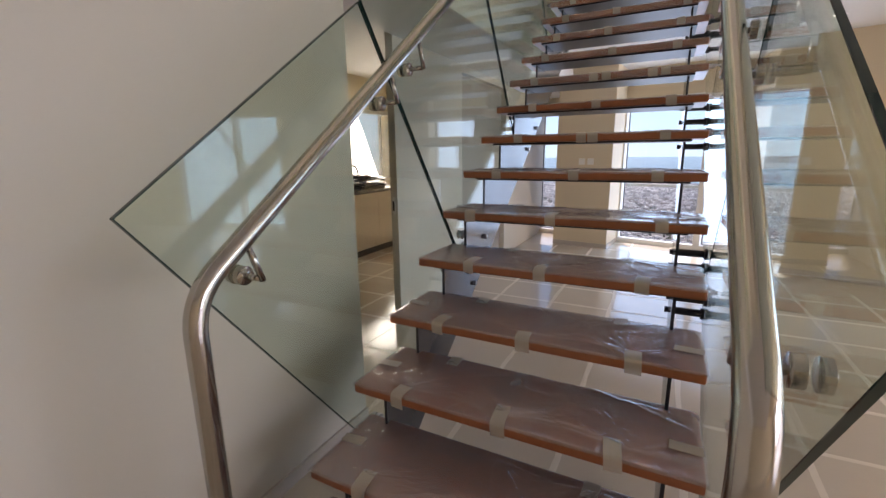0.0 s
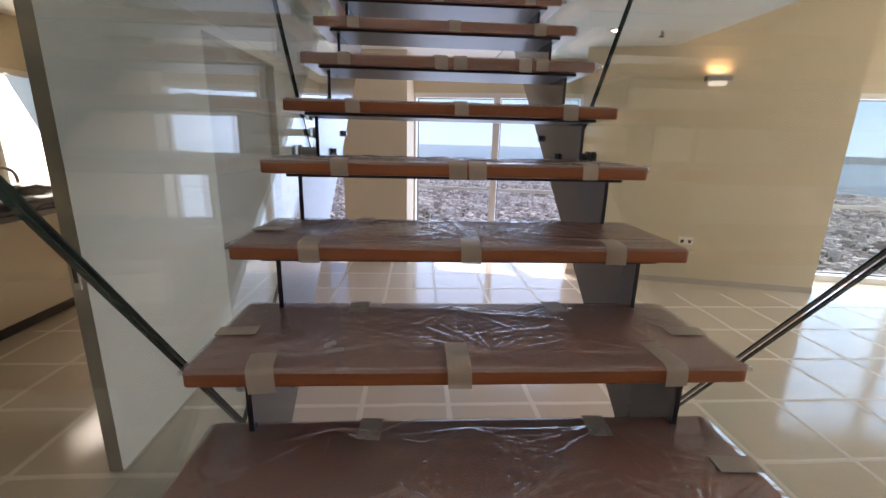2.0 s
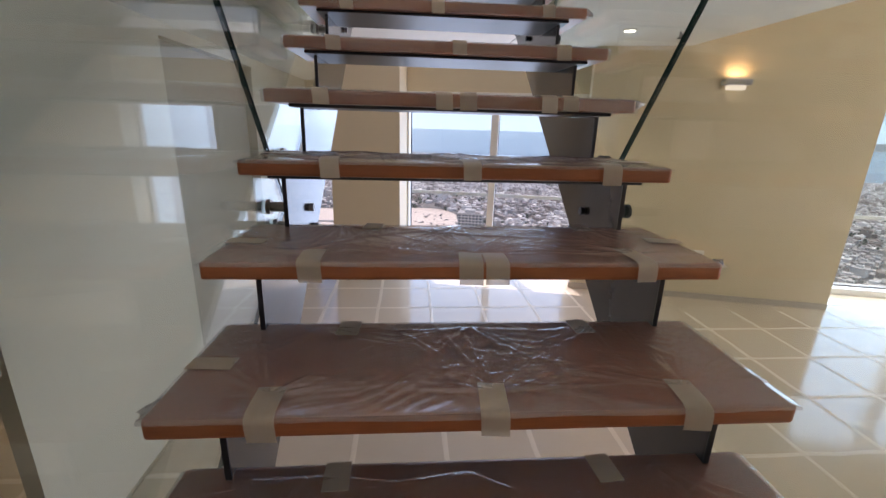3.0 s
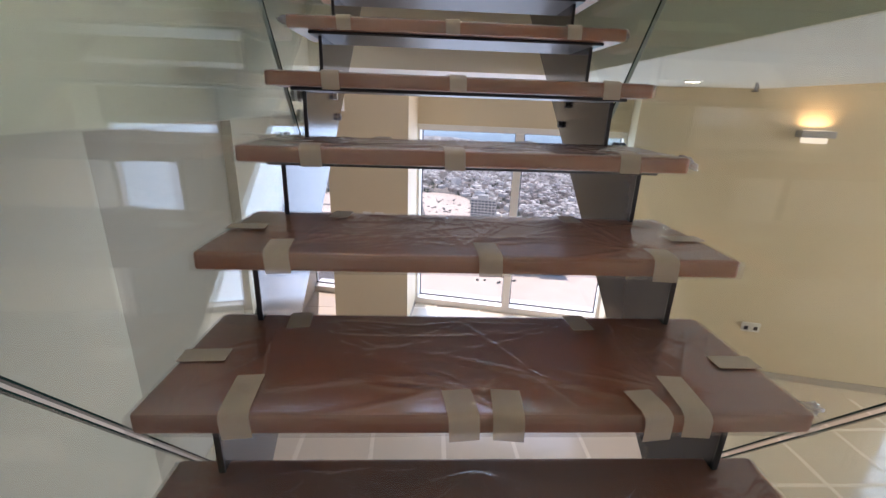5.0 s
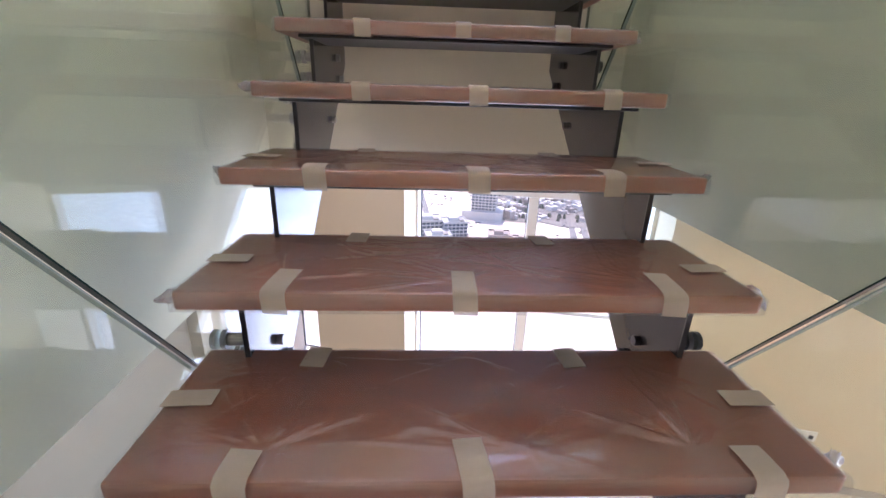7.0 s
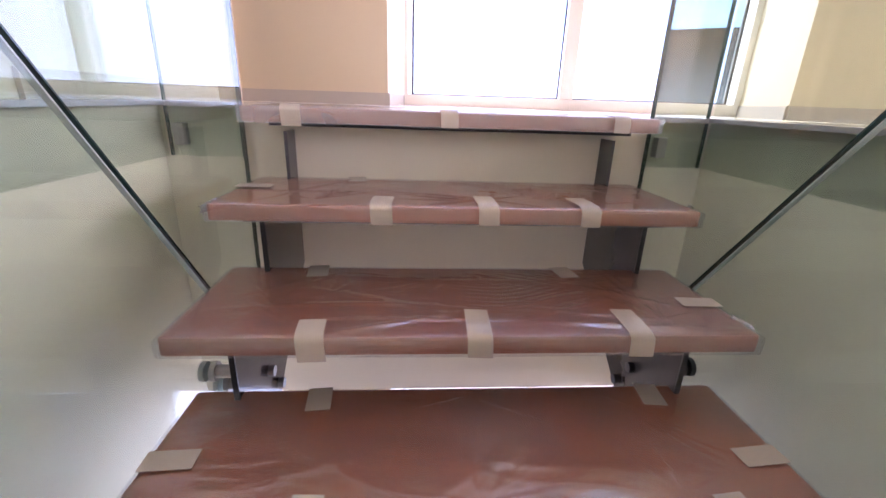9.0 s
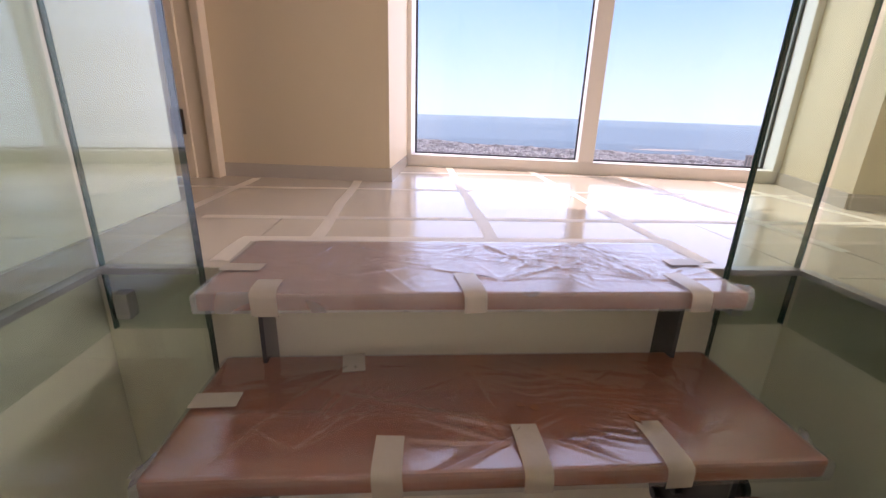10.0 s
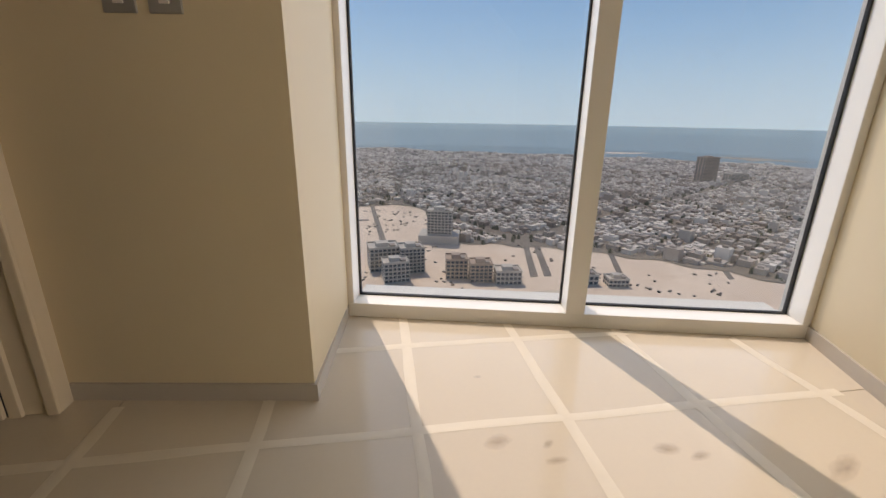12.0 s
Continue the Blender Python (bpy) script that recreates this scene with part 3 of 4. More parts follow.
    a = (np.arange(len(ys) - 1)[:, None] * (nx + 1) + np.arange(nx)[None]).reshape(-1, 1)
    mesh = bpy.data.meshes.new(name)
    mesh.from_pydata(verts.tolist(), [], np.hstack([a, a + 1, a + nx + 2, a + nx + 1])[:, ::-1].tolist())
    mesh.materials.append(mat)
    mesh.shade_smooth()
    return mesh


def tape_mesh(width, top, front):
    bm = bmesh.new()
    prof = [(top, 0.0066), (top * 0.5, 0.0078), (0.004, 0.0070), (-0.0075, 0.001), (-0.0095, -0.008), (-0.0095, -front * 0.6), (-0.008, -front)]
    rows = []
    for k, (y, z) in enumerate(prof):
        skew = 0.10 * width * (k / 6 - 0.5)
        rows.append([bm.verts.new((x + skew, y, z)) for x in (-width / 2, 0.0, width / 2)])
    for a, b in zip(rows, rows[1:]):
        for i in range(2):
            bm.faces.new((a[i], a[i + 1], b[i + 1], b[i]))
    return bm


def mesh_of(name, bm, mat, smooth=False):
    mesh = bpy.data.meshes.new(name)
    bm.normal_update()
    bm.to_mesh(mesh)
    bm.free()
    mesh.materials.append(mat)
    for p in mesh.polygons:
        p.use_smooth = smooth
    return mesh


ME_BOARD = mesh_of("board", board_mesh(bmesh.new()), M_WOOD)
ME_FILM = [film_mesh("film", 11 + i, M_FILM, 36, 7, 5, False) for i in range(5)]
ME_FILM_TIGHT = [film_mesh("film", 31 + i, M_FILM_TIGHT, 13, 1, 9, True) for i in range(4)]
ME_FILM_WRAP = [film_mesh("film", 51 + i, M_FILM_TIGHT, 7, 2, 10, True) for i in range(3)]
ME_FILM_TOP = film_mesh("film", 71, M_FILM_TOP, 22, 5, 10, True)
ME_TAPE = [mesh_of("tape", tape_mesh(w, t, f), M_PAPERTAPE, True) for w, t, f in ((0.048, 0.075, 0.040), (0.050, 0.055, 0.045), (0.046, 0.095, 0.039))]
ME_SIDE = mesh_of("tape", box(0, 0.085, 0, 0.042, 0.0054, 0.0064), M_PAPERTAPE)
ME_BACKTAPE = mesh_of("tape", box(-0.024, 0.024, TD - 0.07, TD - 0.002, 0.0054, 0.0064), M_PAPERTAPE)
tuft = bmesh.new()
bmesh.ops.create_icosphere(tuft, subdivisions=3, radius=1.0)
for v in tuft.verts:
    p = v.co * (1 + 0.7 * noise.fractal(v.co * 2.1, 1.0, 2.0, 3))
    v.co = Vector((p.x * 0.009, p.y * 0.026, p.z * 0.011))
ME_TUFT = mesh_of("film_end", tuft, M_FILM, True)
ME_TRAY = mesh_of("tray", box(-0.49, 0.49, 0.03, 0.30, -TT - 0.010, -TT - 0.0005, 0.002), M_BLACK)


def child(name, mesh, parent, m):
    ob = new(name, mesh)
    ob.matrix_basis = m
    ob.parent = parent
    return ob


TAPES = {3: (0.17, 0.5, 0.8), 4: (0.2, 0.5, 0.82), 5: (0.22, 0.49, 0.82), 6: (0.13, 0.47, 0.86), 7: (0.166, 0.51, 0.83), 8: (0.196, 0.496, 0.546, 0.84), 9: (0.2, 0.52, 0.85),
         10: (0.145, 0.467, 0.533, 0.753, 0.813), 11: (0.146, 0.527, 0.854), 12: (0.16, 0.47, 0.86), 13: (0.165, 0.485, 0.885), 14: (0.165, 0.48, 0.84),
         15: (0.19, 0.52, 0.80), 16: (0.257, 0.535, 0.86), 17: (0.235, 0.51, 0.785), 18: (0.335, 0.55, 0.76), 19: (0.115, 0.48, 0.90)}
rng = random.Random(4)
for n in range(1, 20):
    y = (n - 5) * GOING
    z = n * RISE if n < 19 else UP + 0.004
    tread = child("tread", ME_BOARD, stair, BACK @ Matrix.Translation((0, y, z)))
    child("tray", ME_TRAY, tread, Matrix.Identity(4))
    child("film", ME_FILM_TOP if n == 19 else ME_FILM[n % 5] if n < 10 else ME_FILM_TIGHT[n % 4] if n < 15 else ME_FILM_WRAP[n % 3], tread, Matrix.Translation((0, 0, 0.0003)))
    if n in (5, 8, 9, 10, 12, 13, 14, 15, 17, 18, 19):
        child("film_end", ME_TUFT, tread, pose(TW / 2 + 0.008, rng.uniform(0.02, 0.06), -0.012, rng.uniform(-30, 30), 0, rng.uniform(0, 360)))
    if n in (7, 14, 15, 16, 18):
        child("film_end", ME_TUFT, tread, pose(-TW / 2 - 0.006, rng.uniform(0.0, 0.05), -0.014, rng.uniform(-30, 30), 0, rng.uniform(0, 360)))
    for q in TAPES.get(n, (0.18, 0.5, 0.82)):
        child("tape", ME_TAPE[rng.randrange(3)], tread, pose((q - 0.5) * TW, 0, 0, 0, 0, rng.uniform(-7, 7)))
    for sx in (-1, 1):
        if rng.random() < 0.85:
            child("tape", ME_SIDE, tread, pose(sx * TW / 2 - (0 if sx < 0 else 0.085), rng.uniform(0.09, 0.16), 0, 0, 0, rng.uniform(-5, 5)))
        if rng.random() < 0.8 and n < 19:
            child("tape", ME_BACKTAPE, tread, pose(sx * rng.uniform(0.22, 0.36), 0, 0.0, 0, 0, rng.uniform(-8, 8)))

TORN = material("bare_torn_wood_patch", (0.20, 0.07, 0.025), 0.6, vary=0.4, scale=60, second=(0.34, 0.13, 0.05))


def torn_piece(parent, name, mat, x, y, w, d, turn, label):
    """A small ragged flat piece lying on the film of a tread."""
    r = random.Random(name + str(x))
    ring = [(w * math.cos(a) * r.uniform(0.6, 1.1), d * math.sin(a) * r.uniform(0.6, 1.1)) for a in [2 * math.pi * k / 11 for k in range(11)]]
    part(name, prism(ring, 0.0088, 0.0096), mat, parent, label, m=pose(x, y, 0, 0, 0, turn))


treads = [ob for ob in stair.children if ob.name.startswith("tread")]
for x, y, w, d, turn in ((0.085, 0.135, 0.010, 0.013, 20), (0.06, 0.142, 0.011, 0.005, -10), (0.262, 0.10, 0.007, 0.016, 25)):
    torn_piece(treads[17], "tear", TORN, x, y, w, d, turn, "small brown tear in the film")
torn_piece(treads[11], "scrap", M_PAPERTAPE, -0.40, 0.075, 0.020, 0.013, 30, "torn scrap of pale tape")

for sx in (-1, 1):
    chain = []
    for k in range(-4, 15):
        yk = k * GOING + 0.065
        low, high = max(0.0, (k + 4) * RISE - TT - 0.012), (k + 5) * RISE - TT - 0.012
        chain += [(yk, low), (yk, high)]
    chain = [p for p in chain if p[0] < 3.50]
    chain.append((3.525, chain[-1][1]))
    under = lambda yy: 0.90 + yy * RISE / GOING - 0.45 / SU.y
    outline = chain + [(3.525, under(3.525)), (-0.455, 0.0)]
    outline = [(a + 1.0, b) for a, b in outline]
    xi = sx * 0.455
    part("stringer", plate(outline, xi, xi + sx * 0.009), M_PLATE, stair, "sawtooth grey steel stringer plate")
    for k in range(-4, 14):
        yk = k * GOING + 0.065
        low, high = max(0.0, (k + 4) * RISE - TT - 0.011), (k + 5) * RISE - TT - 0.012
        part("edge_strip", box(min(xi - sx * 0.001, xi + sx * 0.010), max(xi - sx * 0.001, xi + sx * 0.010), yk + 0.997, yk + 1.001, low, high), M_BLACK, stair)

# ---- glass balustrades with handrails ----
JOINTS = [-0.71, 0.345, 1.497, 2.65, 3.815]
GX, GLO, GHI, GT = 0.592, -0.47, 0.94, 0.010


def balustrade(sx):
    side = thing("glass_balustrade", "clear green-tinted glass stair balustrade with dark edges and steel standoffs", "balustrade", (sx * GX, -1.0, 0), "stair balustrades")
    back = Matrix.Translation((-sx * GX, 1.0, 0))
    x0, x1 = sx * GX - GT / 2, sx * GX + GT / 2
    for i, a in enumerate(JOINTS):
        if i < 4:
            b = JOINTS[i + 1]
            a, b = a + (0.0055 if i else 0), b - 0.0055
            corners = [slope(a, GLO), slope(b, GLO), slope(b, GHI), slope(a, GHI)]
        else:
            a = a + 0.0055
            yend = 3.505
            zn = 0.90 + yend * RISE / GOING
            corners = [slope(a, GLO), Vector((0, yend, zn + GLO / SU.y)), Vector((0, yend, zn + GHI / SU.y)), slope(a, GHI)]
        poly = [(c.y, c.z) for c in corners]
        pane = part("panel", plate(poly, x0, x1), M_GLASS, side, m=back)
        pane.visible_shadow = False
        n = len(corners)
        for k in range(n):
            p, q = corners[k], corners[(k + 1) % n]
            d = (q - p).normalized()
            w = d.cross(Vector((1, 0, 0))) * (0.0013 if k == 1 else 0.0015)
            bm = bmesh.new()
            ring = []
            for pt in (p, q):
                ring.append([bm.verts.new((xx, pt.y + w.y * f, pt.z + w.z * f)) for xx, f in ((x0 - 0.0004, -1), (x1 + 0.0004, -1), (x1 + 0.0004, 1), (x0 - 0.0004, 1))])
            for u in range(4):
                bm.faces.new((ring[0][u], ring[0][(u + 1) % 4], ring[1][(u + 1) % 4], ring[1][u]))
            part("edge", bm, M_EDGE_PALE if k == 1 and i in (2, 3) else M_EDGE, pane)
        for s in ([a + 0.09, b - 0.147] if i < 4 else [a + 0.09]):
            for v in (-0.32, -0.415):
                c = slope(s, v)
                bm = disc((sx * (GX - 0.012), c.y, c.z), (1, 0, 0), 0.024, 0.012)
                disc((sx * (GX + 0.012), c.y, c.z), (1, 0, 0), 0.024, 0.012, bm=bm)
                tube([(sx * 0.469, c.y, c.z), (sx * (GX - 0.012), c.y, c.z)], 0.016, 14, bm)
                tube([(sx * 0.440, c.y, c.z), (sx * 0.4545, c.y, c.z)], 0.013, 12, bm)
                part("standoff", bm, M_BLACK if sx > 0 else M_SATIN, side, "dark steel glass standoff", m=back)
    rail = []
    rx, rv = sx * 0.505, 0.745
    bend = slope(-0.208, rv, rx)
    foot_y = -1.05
    bend = Vector((rx, foot_y, 0.90 + foot_y * RISE / GOING + rv / SU.y))
    rail += [Vector((rx, foot_y, 0.0)), Vector((rx, foot_y, bend.z - 0.09))]
    for k in range(1, 8):
        f = k / 8
        a, b = bend + Vector((0, 0, -0.09)), bend + SU * 0.09
        rail.append(a * (1 - f) ** 2 + bend * 2 * f * (1 - f) + b * f * f)
    rail += [bend + SU * 0.09, bend + SU * 2.0, bend + SU * 4.0, bend + SU * 5.35]
    hr = part("handrail", tube(rail, 0.0255, 24), M_STEEL, side, "polished stainless steel tube handrail", True, back)
    part("flange", disc((rx, foot_y, 0.008), (0, 0, 1), 0.05, 0.016), M_STEEL, side, m=back)
    for s in [-0.606] + [j + o for j in JOINTS[1:] for o in (-0.13, 0.12)]:
        base = slope(s, rv - 0.115, sx * (GX - 0.006))
        top = slope(s + 0.03, rv - 0.02, rx)
        knee = Vector((rx + sx * 0.005, base.y, base.z))
        bm = disc(base + Vector((-sx * 0.010, 0, 0)), (1, 0, 0), 0.026, 0.018)
        disc(base + Vector((sx * 0.022, 0, 0)), (1, 0, 0), 0.026, 0.014, bm=bm)
        tube([base, knee], 0.0085, 12, bm)
        tube([knee + Vector((-sx * 0.008, 0, -0.004)), top], 0.0085, 12, bm)
        part("bracket", bm, M_STEEL, side, "stainless steel handrail bracket on a disc", True, back)
    return side


balustrade(-1)
balustrade(1)


# ---- glass guards at the landing ----
def guard(name, x0, x1, y0, y1, label):
    g = thing(name, label, "glass guard", ((x0 + x1) / 2, (y0 + y1) / 2, UP), "landing guards")
    back = Matrix.Translation((-(x0 + x1) / 2, -(y0 + y1) / 2, -UP))
    z0, z1 = UP - 0.14, UP + 1.08
    pane = part("panel", box(x0, x1, y0, y1, z0, z1), M_GLASS, g, m=back)
    pane.visible_shadow = False
    e = 0.003
    long_x = (x1 - x0) > (y1 - y0)
    part("edge", box(x0 - e * 0.1, x1 + e * 0.1, y0 - e * 0.1, y1 + e * 0.1, z1 - e, z1 + 0.001), M_EDGE_PALE, pane)
    if long_x:
        for a in ((x0 - 0.001, x0 + e), (x1 - e, x1 + 0.001)):
            part("edge", box(a[0], a[1], y0 - 0.0004, y1 + 0.0004, z0, z1 - e), M_EDGE_GREEN, pane)
        part("channel", box(x0, x1, y0 - 0.012, y1 + 0.004, UP - 0.006, UP + 0.008), M_SATIN, g, "grey metal bottom channel", m=back)
        part("clip", box(x0 + 0.02, x0 + 0.05, y0 - 0.016, y1 + 0.004, UP - 0.11, UP - 0.05, 0.003), M_SATIN, g, m=back)
    else:
        part("channel", box(x0 - 0.010, x1 + 0.010, y0, y1, UP - 0.004, UP + 0.008), M_SATIN, g, "grey metal bottom channel", m=back)
    return g


guard("glass_guard", -0.80, -0.60, 3.512, 3.524, "short clear glass guard beside the top tread")
guard("glass_guard", 0.60, 0.775, 3.512, 3.524, "short clear glass guard beside the top tread")
guard("glass_guard", -0.812, -0.800, -1.05, 3.50, "long clear glass guard along the stairwell wall")
guard("glass_guard", 0.776, 0.788, -1.05, 3.50, "long clear glass guard along the open stairwell edge")

# ---- lamps and fittings ----
structure("trim_pier", prism([(1.66, 4.2138), (4.09, 3.5866), (4.0893, 3.5837), (1.6593, 4.2109)], 2.112, 2.120), M_WALL, "thin painted joint line along the pier", "trim")
RW = Vector((2.46, -0.635, 0)).normalized()          # along the right pier


def on_right_pier(x, z, out=0.0):
    t = (x - 1.64) / RW.x
    n = Vector((RW.y, -RW.x, 0))
    p = Vector((1.64, 4.22, 0)) + RW * t + n * out
    return Matrix.Translation((p.x, p.y, z)) @ pose(0, 0, 0, 0, 0, math.degrees(math.atan2(RW.y, RW.x)))


wl = thing("wall_lamp", "lit grey up-and-down wall lamp with a frosted glass", "wall lamp")
wl.matrix_basis = on_right_pier(2.86, 2.13, 0.001)
part("body", box(-0.115, 0.115, -0.09, 0, 0.0, 0.05, 0.005), M_SATIN, wl, "grey metal lamp body")
part("diffuser", box(-0.075, 0.075, -0.075, -0.01, -0.042, -0.001, 0.005), M_BULB, wl, "warm lit frosted glass")
part("top_glass", box(-0.08, 0.08, -0.075, -0.015, 0.0505, 0.055), M_BULB, wl, "warm lit upper glass")
lamp("wall_lamp_light", "AREA", on_right_pier(2.86, 2.20, 0.055) @ pose(0, 0, 0, 180), 0.8, (1.0, 0.60, 0.28), (0.15, 0.05))


def plate_fitting(name, m, w, h, label, category, holes, group="", face=M_PLASTIC):
    t = thing(name, label, category, (0, 0, 0), group)
    t.matrix_basis = m
    part("plate", box(-w / 2, w / 2, -0.009, 0, -h / 2, h / 2, 0.003), face, t)
    for hx, hz, hw, hh, dark in holes:
        part("slot" if dark else "rocker", box(hx - hw / 2, hx + hw / 2, -0.0125, -0.0085, hz - hh / 2, hz + hh / 2, 0.001), M_BLACK if dark else M_PLASTIC, t)
    return t


plate_fitting("wall_socket", on_right_pier(2.83, 0.49, 0.001), 0.15, 0.086, "white twin wall socket near the floor", "socket", [(-0.038, -0.008, 0.032, 0.034, True), (0.038, -0.008, 0.032, 0.034, True), (0, 0.026, 0.02, 0.02, False)])
PL = Vector((0.767, -0.11, 0)).normalized()


def on_left_pier(x, z):
    y = 4.81 + (x + 1.02) * (4.70 - 4.81) / 0.767
    return Matrix.Translation((x, y - 0.001, z)) @ pose(0, 0, 0, 0, 0, math.degrees(math.atan2(PL.y, PL.x)))


for x in (-0.655, -0.535):
    plate_fitting("light_switch", on_left_pier(x, 1.215), 0.086, 0.086, "white square light switch on the pier", "switch", [(0, 0, 0.022, 0.032, False)], "lower switches")
for x in (-0.665, -0.548):
    plate_fitting("light_switch", on_left_pier(x, UP + 1.225), 0.086, 0.086, "grey square light switch with a white rocker", "switch", [(0, 0, 0.026, 0.042, False)], "upper switches", M_SATIN)

dl = thing("downlight", "lit round recessed ceiling downlight", "downlight", (1.60, 3.50, CEIL))
part("ring", disc((0, 0, -0.004), (0, 0, 1), 0.055, 0.008, 28), M_CEIL, dl)
part("lens", disc((0, 0, -0.009), (0, 0, 1), 0.040, 0.003, 24), M_DOWN, dl)
lamp("downlight_light", "SPOT", pose(1.60, 3.50, CEIL - 0.03), 14, (1.0, 0.86, 0.66), radius=0.04, spot=110)
sp = thing("sprinkler_head", "small dark fire sprinkler under the ceiling", "sprinkler", (2.0, 3.47, CEIL))
part("stem", tube([(0, 0, 0), (0, 0, -0.045)], 0.009, 12), M_SATIN, sp)
part("deflector", disc((0, 0, -0.05), (0, 0, 1), 0.022, 0.006, 18), M_BLACK, sp)
part("bulb", tube([(0.012, 0, -0.012), (0.016, 0, -0.03), (0.004, 0, -0.047)], 0.004, 8), M_BLACK, sp)

# ---- upper door ----
dr = thing("door_1", "closed cream door with bronze hinges beside the pier", "door", (-1.197, 4.74, UP), "", "structure")
part("leaf", box(-0.79, -0.004, -0.035, 0.005, 0.008, 2.05, 0.003), M_DOOR, dr)
fr = bmesh.new()
box(0.0, 0.035, -0.02, 0.20, 0, 2.08, 0.003, fr)
box(0.030, 0.140, -0.005, 0.055, 0, 2.14, 0.004, fr)
box(0.105, 0.140, -0.017, -0.004, 0, 2.14, 0.004, fr)
box(-0.95, 0.140, -0.005, 0.055, 2.085, 2.2, 0.004, fr)
box(-0.95, -0.795, -0.005, 0.055, 0, 2.085, 0.004, fr)
part("frame", fr, M_DOOR, dr, "moulded cream door frame")
for z in (0.20, 1.0, 1.85):
    hg = part("hinge", box(-0.030, 0.026, -0.041, -0.0355, z, z + 0.11, 0.002), M_HINGE, dr, "dull bronze hinge")
    part("pin", tube([(-0.002, -0.044, z - 0.004), (-0.002, -0.044, z + 0.114)], 0.007, 12), M_SATIN, hg)
# Black strip stands in for the shade in the slit beside the leaf.
part("gap", box(-0.004, 0.0, -0.02, 0.0, 0.008, 2.05), M_BLACK, dr)

# ---- kitchen ----
ctr = thing("kitchen_counter", "cream kitchen base cabinet with a dark plinth", "cabinet", (-3.1, 2.6, 0))
part("plinth", box(-0.60, -0.05, -1.9, 1.5, 0, 0.10), M_BLACK, ctr)
for y0 in (-1.9, -1.05, -0.2, 0.65):
    part("door", box(-0.02, 0.0, y0 + 0.002, y0 + 0.848, 0.10, 0.84, 0.002), M_CABINET, ctr)
part("body", box(-0.62, -0.021, -1.9, 1.5, 0.10, 0.84), M_CABINET, ctr)
wt = structure("worktop", box(-3.74, -3.075, 0.65, 4.12, 0.842, 0.885, 0.004), M_PLATE, "dark stone kitchen worktop", "worktop")
bag = bmesh.new()
bmesh.ops.create_icosphere(bag, subdivisions=4, radius=1.0)
for v in bag.verts:
    h = noise.fractal(v.co * 2.3, 1.0, 2.0, 4)
    p = v.co * (1 + 0.35 * h)
    v.co = Vector((p.x * 0.24, p.y * 0.78, max(0.0, p.z * 0.14 + 0.06)))
tagged(link("plastic_bag", bag, M_BAG, m=pose(-3.30, 2.85, 0.886)), "crumpled black plastic sheet lying on the worktop", "bag")
tap = thing("kitchen_tap", "curved bronze kitchen tap behind the worktop clutter", "tap", (-3.58, 3.22, 0.886))
arc = [(0, 0, 0), (0, 0, 0.22)] + [(0.09 - 0.09 * math.cos(a), -0.05 * math.sin(a) * 0, 0.22 + 0.09 * math.sin(a)) for a in [math.pi * k / 10 for k in range(1, 11)]] + [(0.18, 0, 0.16)]
part("spout", tube(arc, 0.013, 12), M_SATIN, tap, "", True)
part("base", disc((0, 0, 0.01), (0, 0, 1), 0.03, 0.02), M_SATIN, tap)
part("lever", tube([(0, 0, 0.10), (0.0, -0.11, 0.19)], 0.009, 10), M_BLACK, tap)
cab = thing("wall_cabinet", "white kitchen wall cabinet", "cabinet", (-3.75, 2.35, 1.45))
part("body", box(0, 0.30, -0.9, 0.25, 0, 0.42, 0.002), M_PLASTIC, cab)
for y0 in (-0.9, -0.32):
    part("door", box(0.301, 0.319, y0 + 0.003, y0 + 0.565, 0.003, 0.417, 0.002), M_PLASTIC, cab)
plate_fitting("latch_plate", Matrix.Translation((-1.481, 1.219, 0.95)), 0.026, 0.14, "dark metal latch plate on the opening's edge", "latch", [(0, 0, 0.016, 0.08, True)])

# ---- floor tiles with taped joints ----


def tile_mesh(w, d):
    return mesh_of("tile", box(0.002, w - 0.002, 0.002, d - 0.002, -0.012, 0.0, 0.0012), M_TILE)


def tiling(name, label, x_lines, y_lines, z, blocked, near):
    """Tiles in a grid, those nearest the walk as parts; tape over the joints."""
    w, d = x_lines[1] - x_lines[0], y_lines[1] - y_lines[0]
    field = thing(name, label, "floor", (0, 0, z), "", "structure")
    mesh = tile_mesh(w, d)
    cells = []
    for x in x_lines[:-1]:
        for y in y_lines[:-1]:
            if not blocked(x, y, x + w, y + d):
                cells.append((x, y))
    cells.sort(key=lambda c: (c[0] + w / 2 - near[0]) ** 2 + (c[1] + d / 2 - near[1]) ** 2)
    for x, y in cells[:290]:
        child("tile", mesh, field, Matrix.Translation((x, y, 0)))
    rest = bmesh.new()
    for x, y in cells[290:]:
        box(x + 0.002, x + w - 0.002, y + 0.002, y + d - 0.002, -0.012, 0.0, 0, rest)
    if cells[290:]:
        tagged(part("far_tiles", rest, M_TILE, field), kind="stuff")
    return field


def hole_upper(x0, y0, x1, y1):
    if y1 > y_front(x0) + 0.3 or y1 < -3.9:
        return True
    return x1 > -0.84 and x0 < VX and y1 > VY0 and y0 < VY1 - 0.05


LX = [0.07 + 0.5 * k for k in range(-8, 18)]
LY = [1.19 + 0.5 * k for k in range(-10, 11)]
tiling("tiled_floor_lower", "glossy cream tiled floor", LX, LY, 0.0, lambda *a: a[1] > y_front(a[0]) - 0.25 or a[0] < -4.1 or a[2] > 8.75, (1.0, 2.0))
UX = [0.080 + 0.4865 * k for k in range(-5, 18)]
UY = [3.982 + 0.516 * k for k in range(-12, 5)]
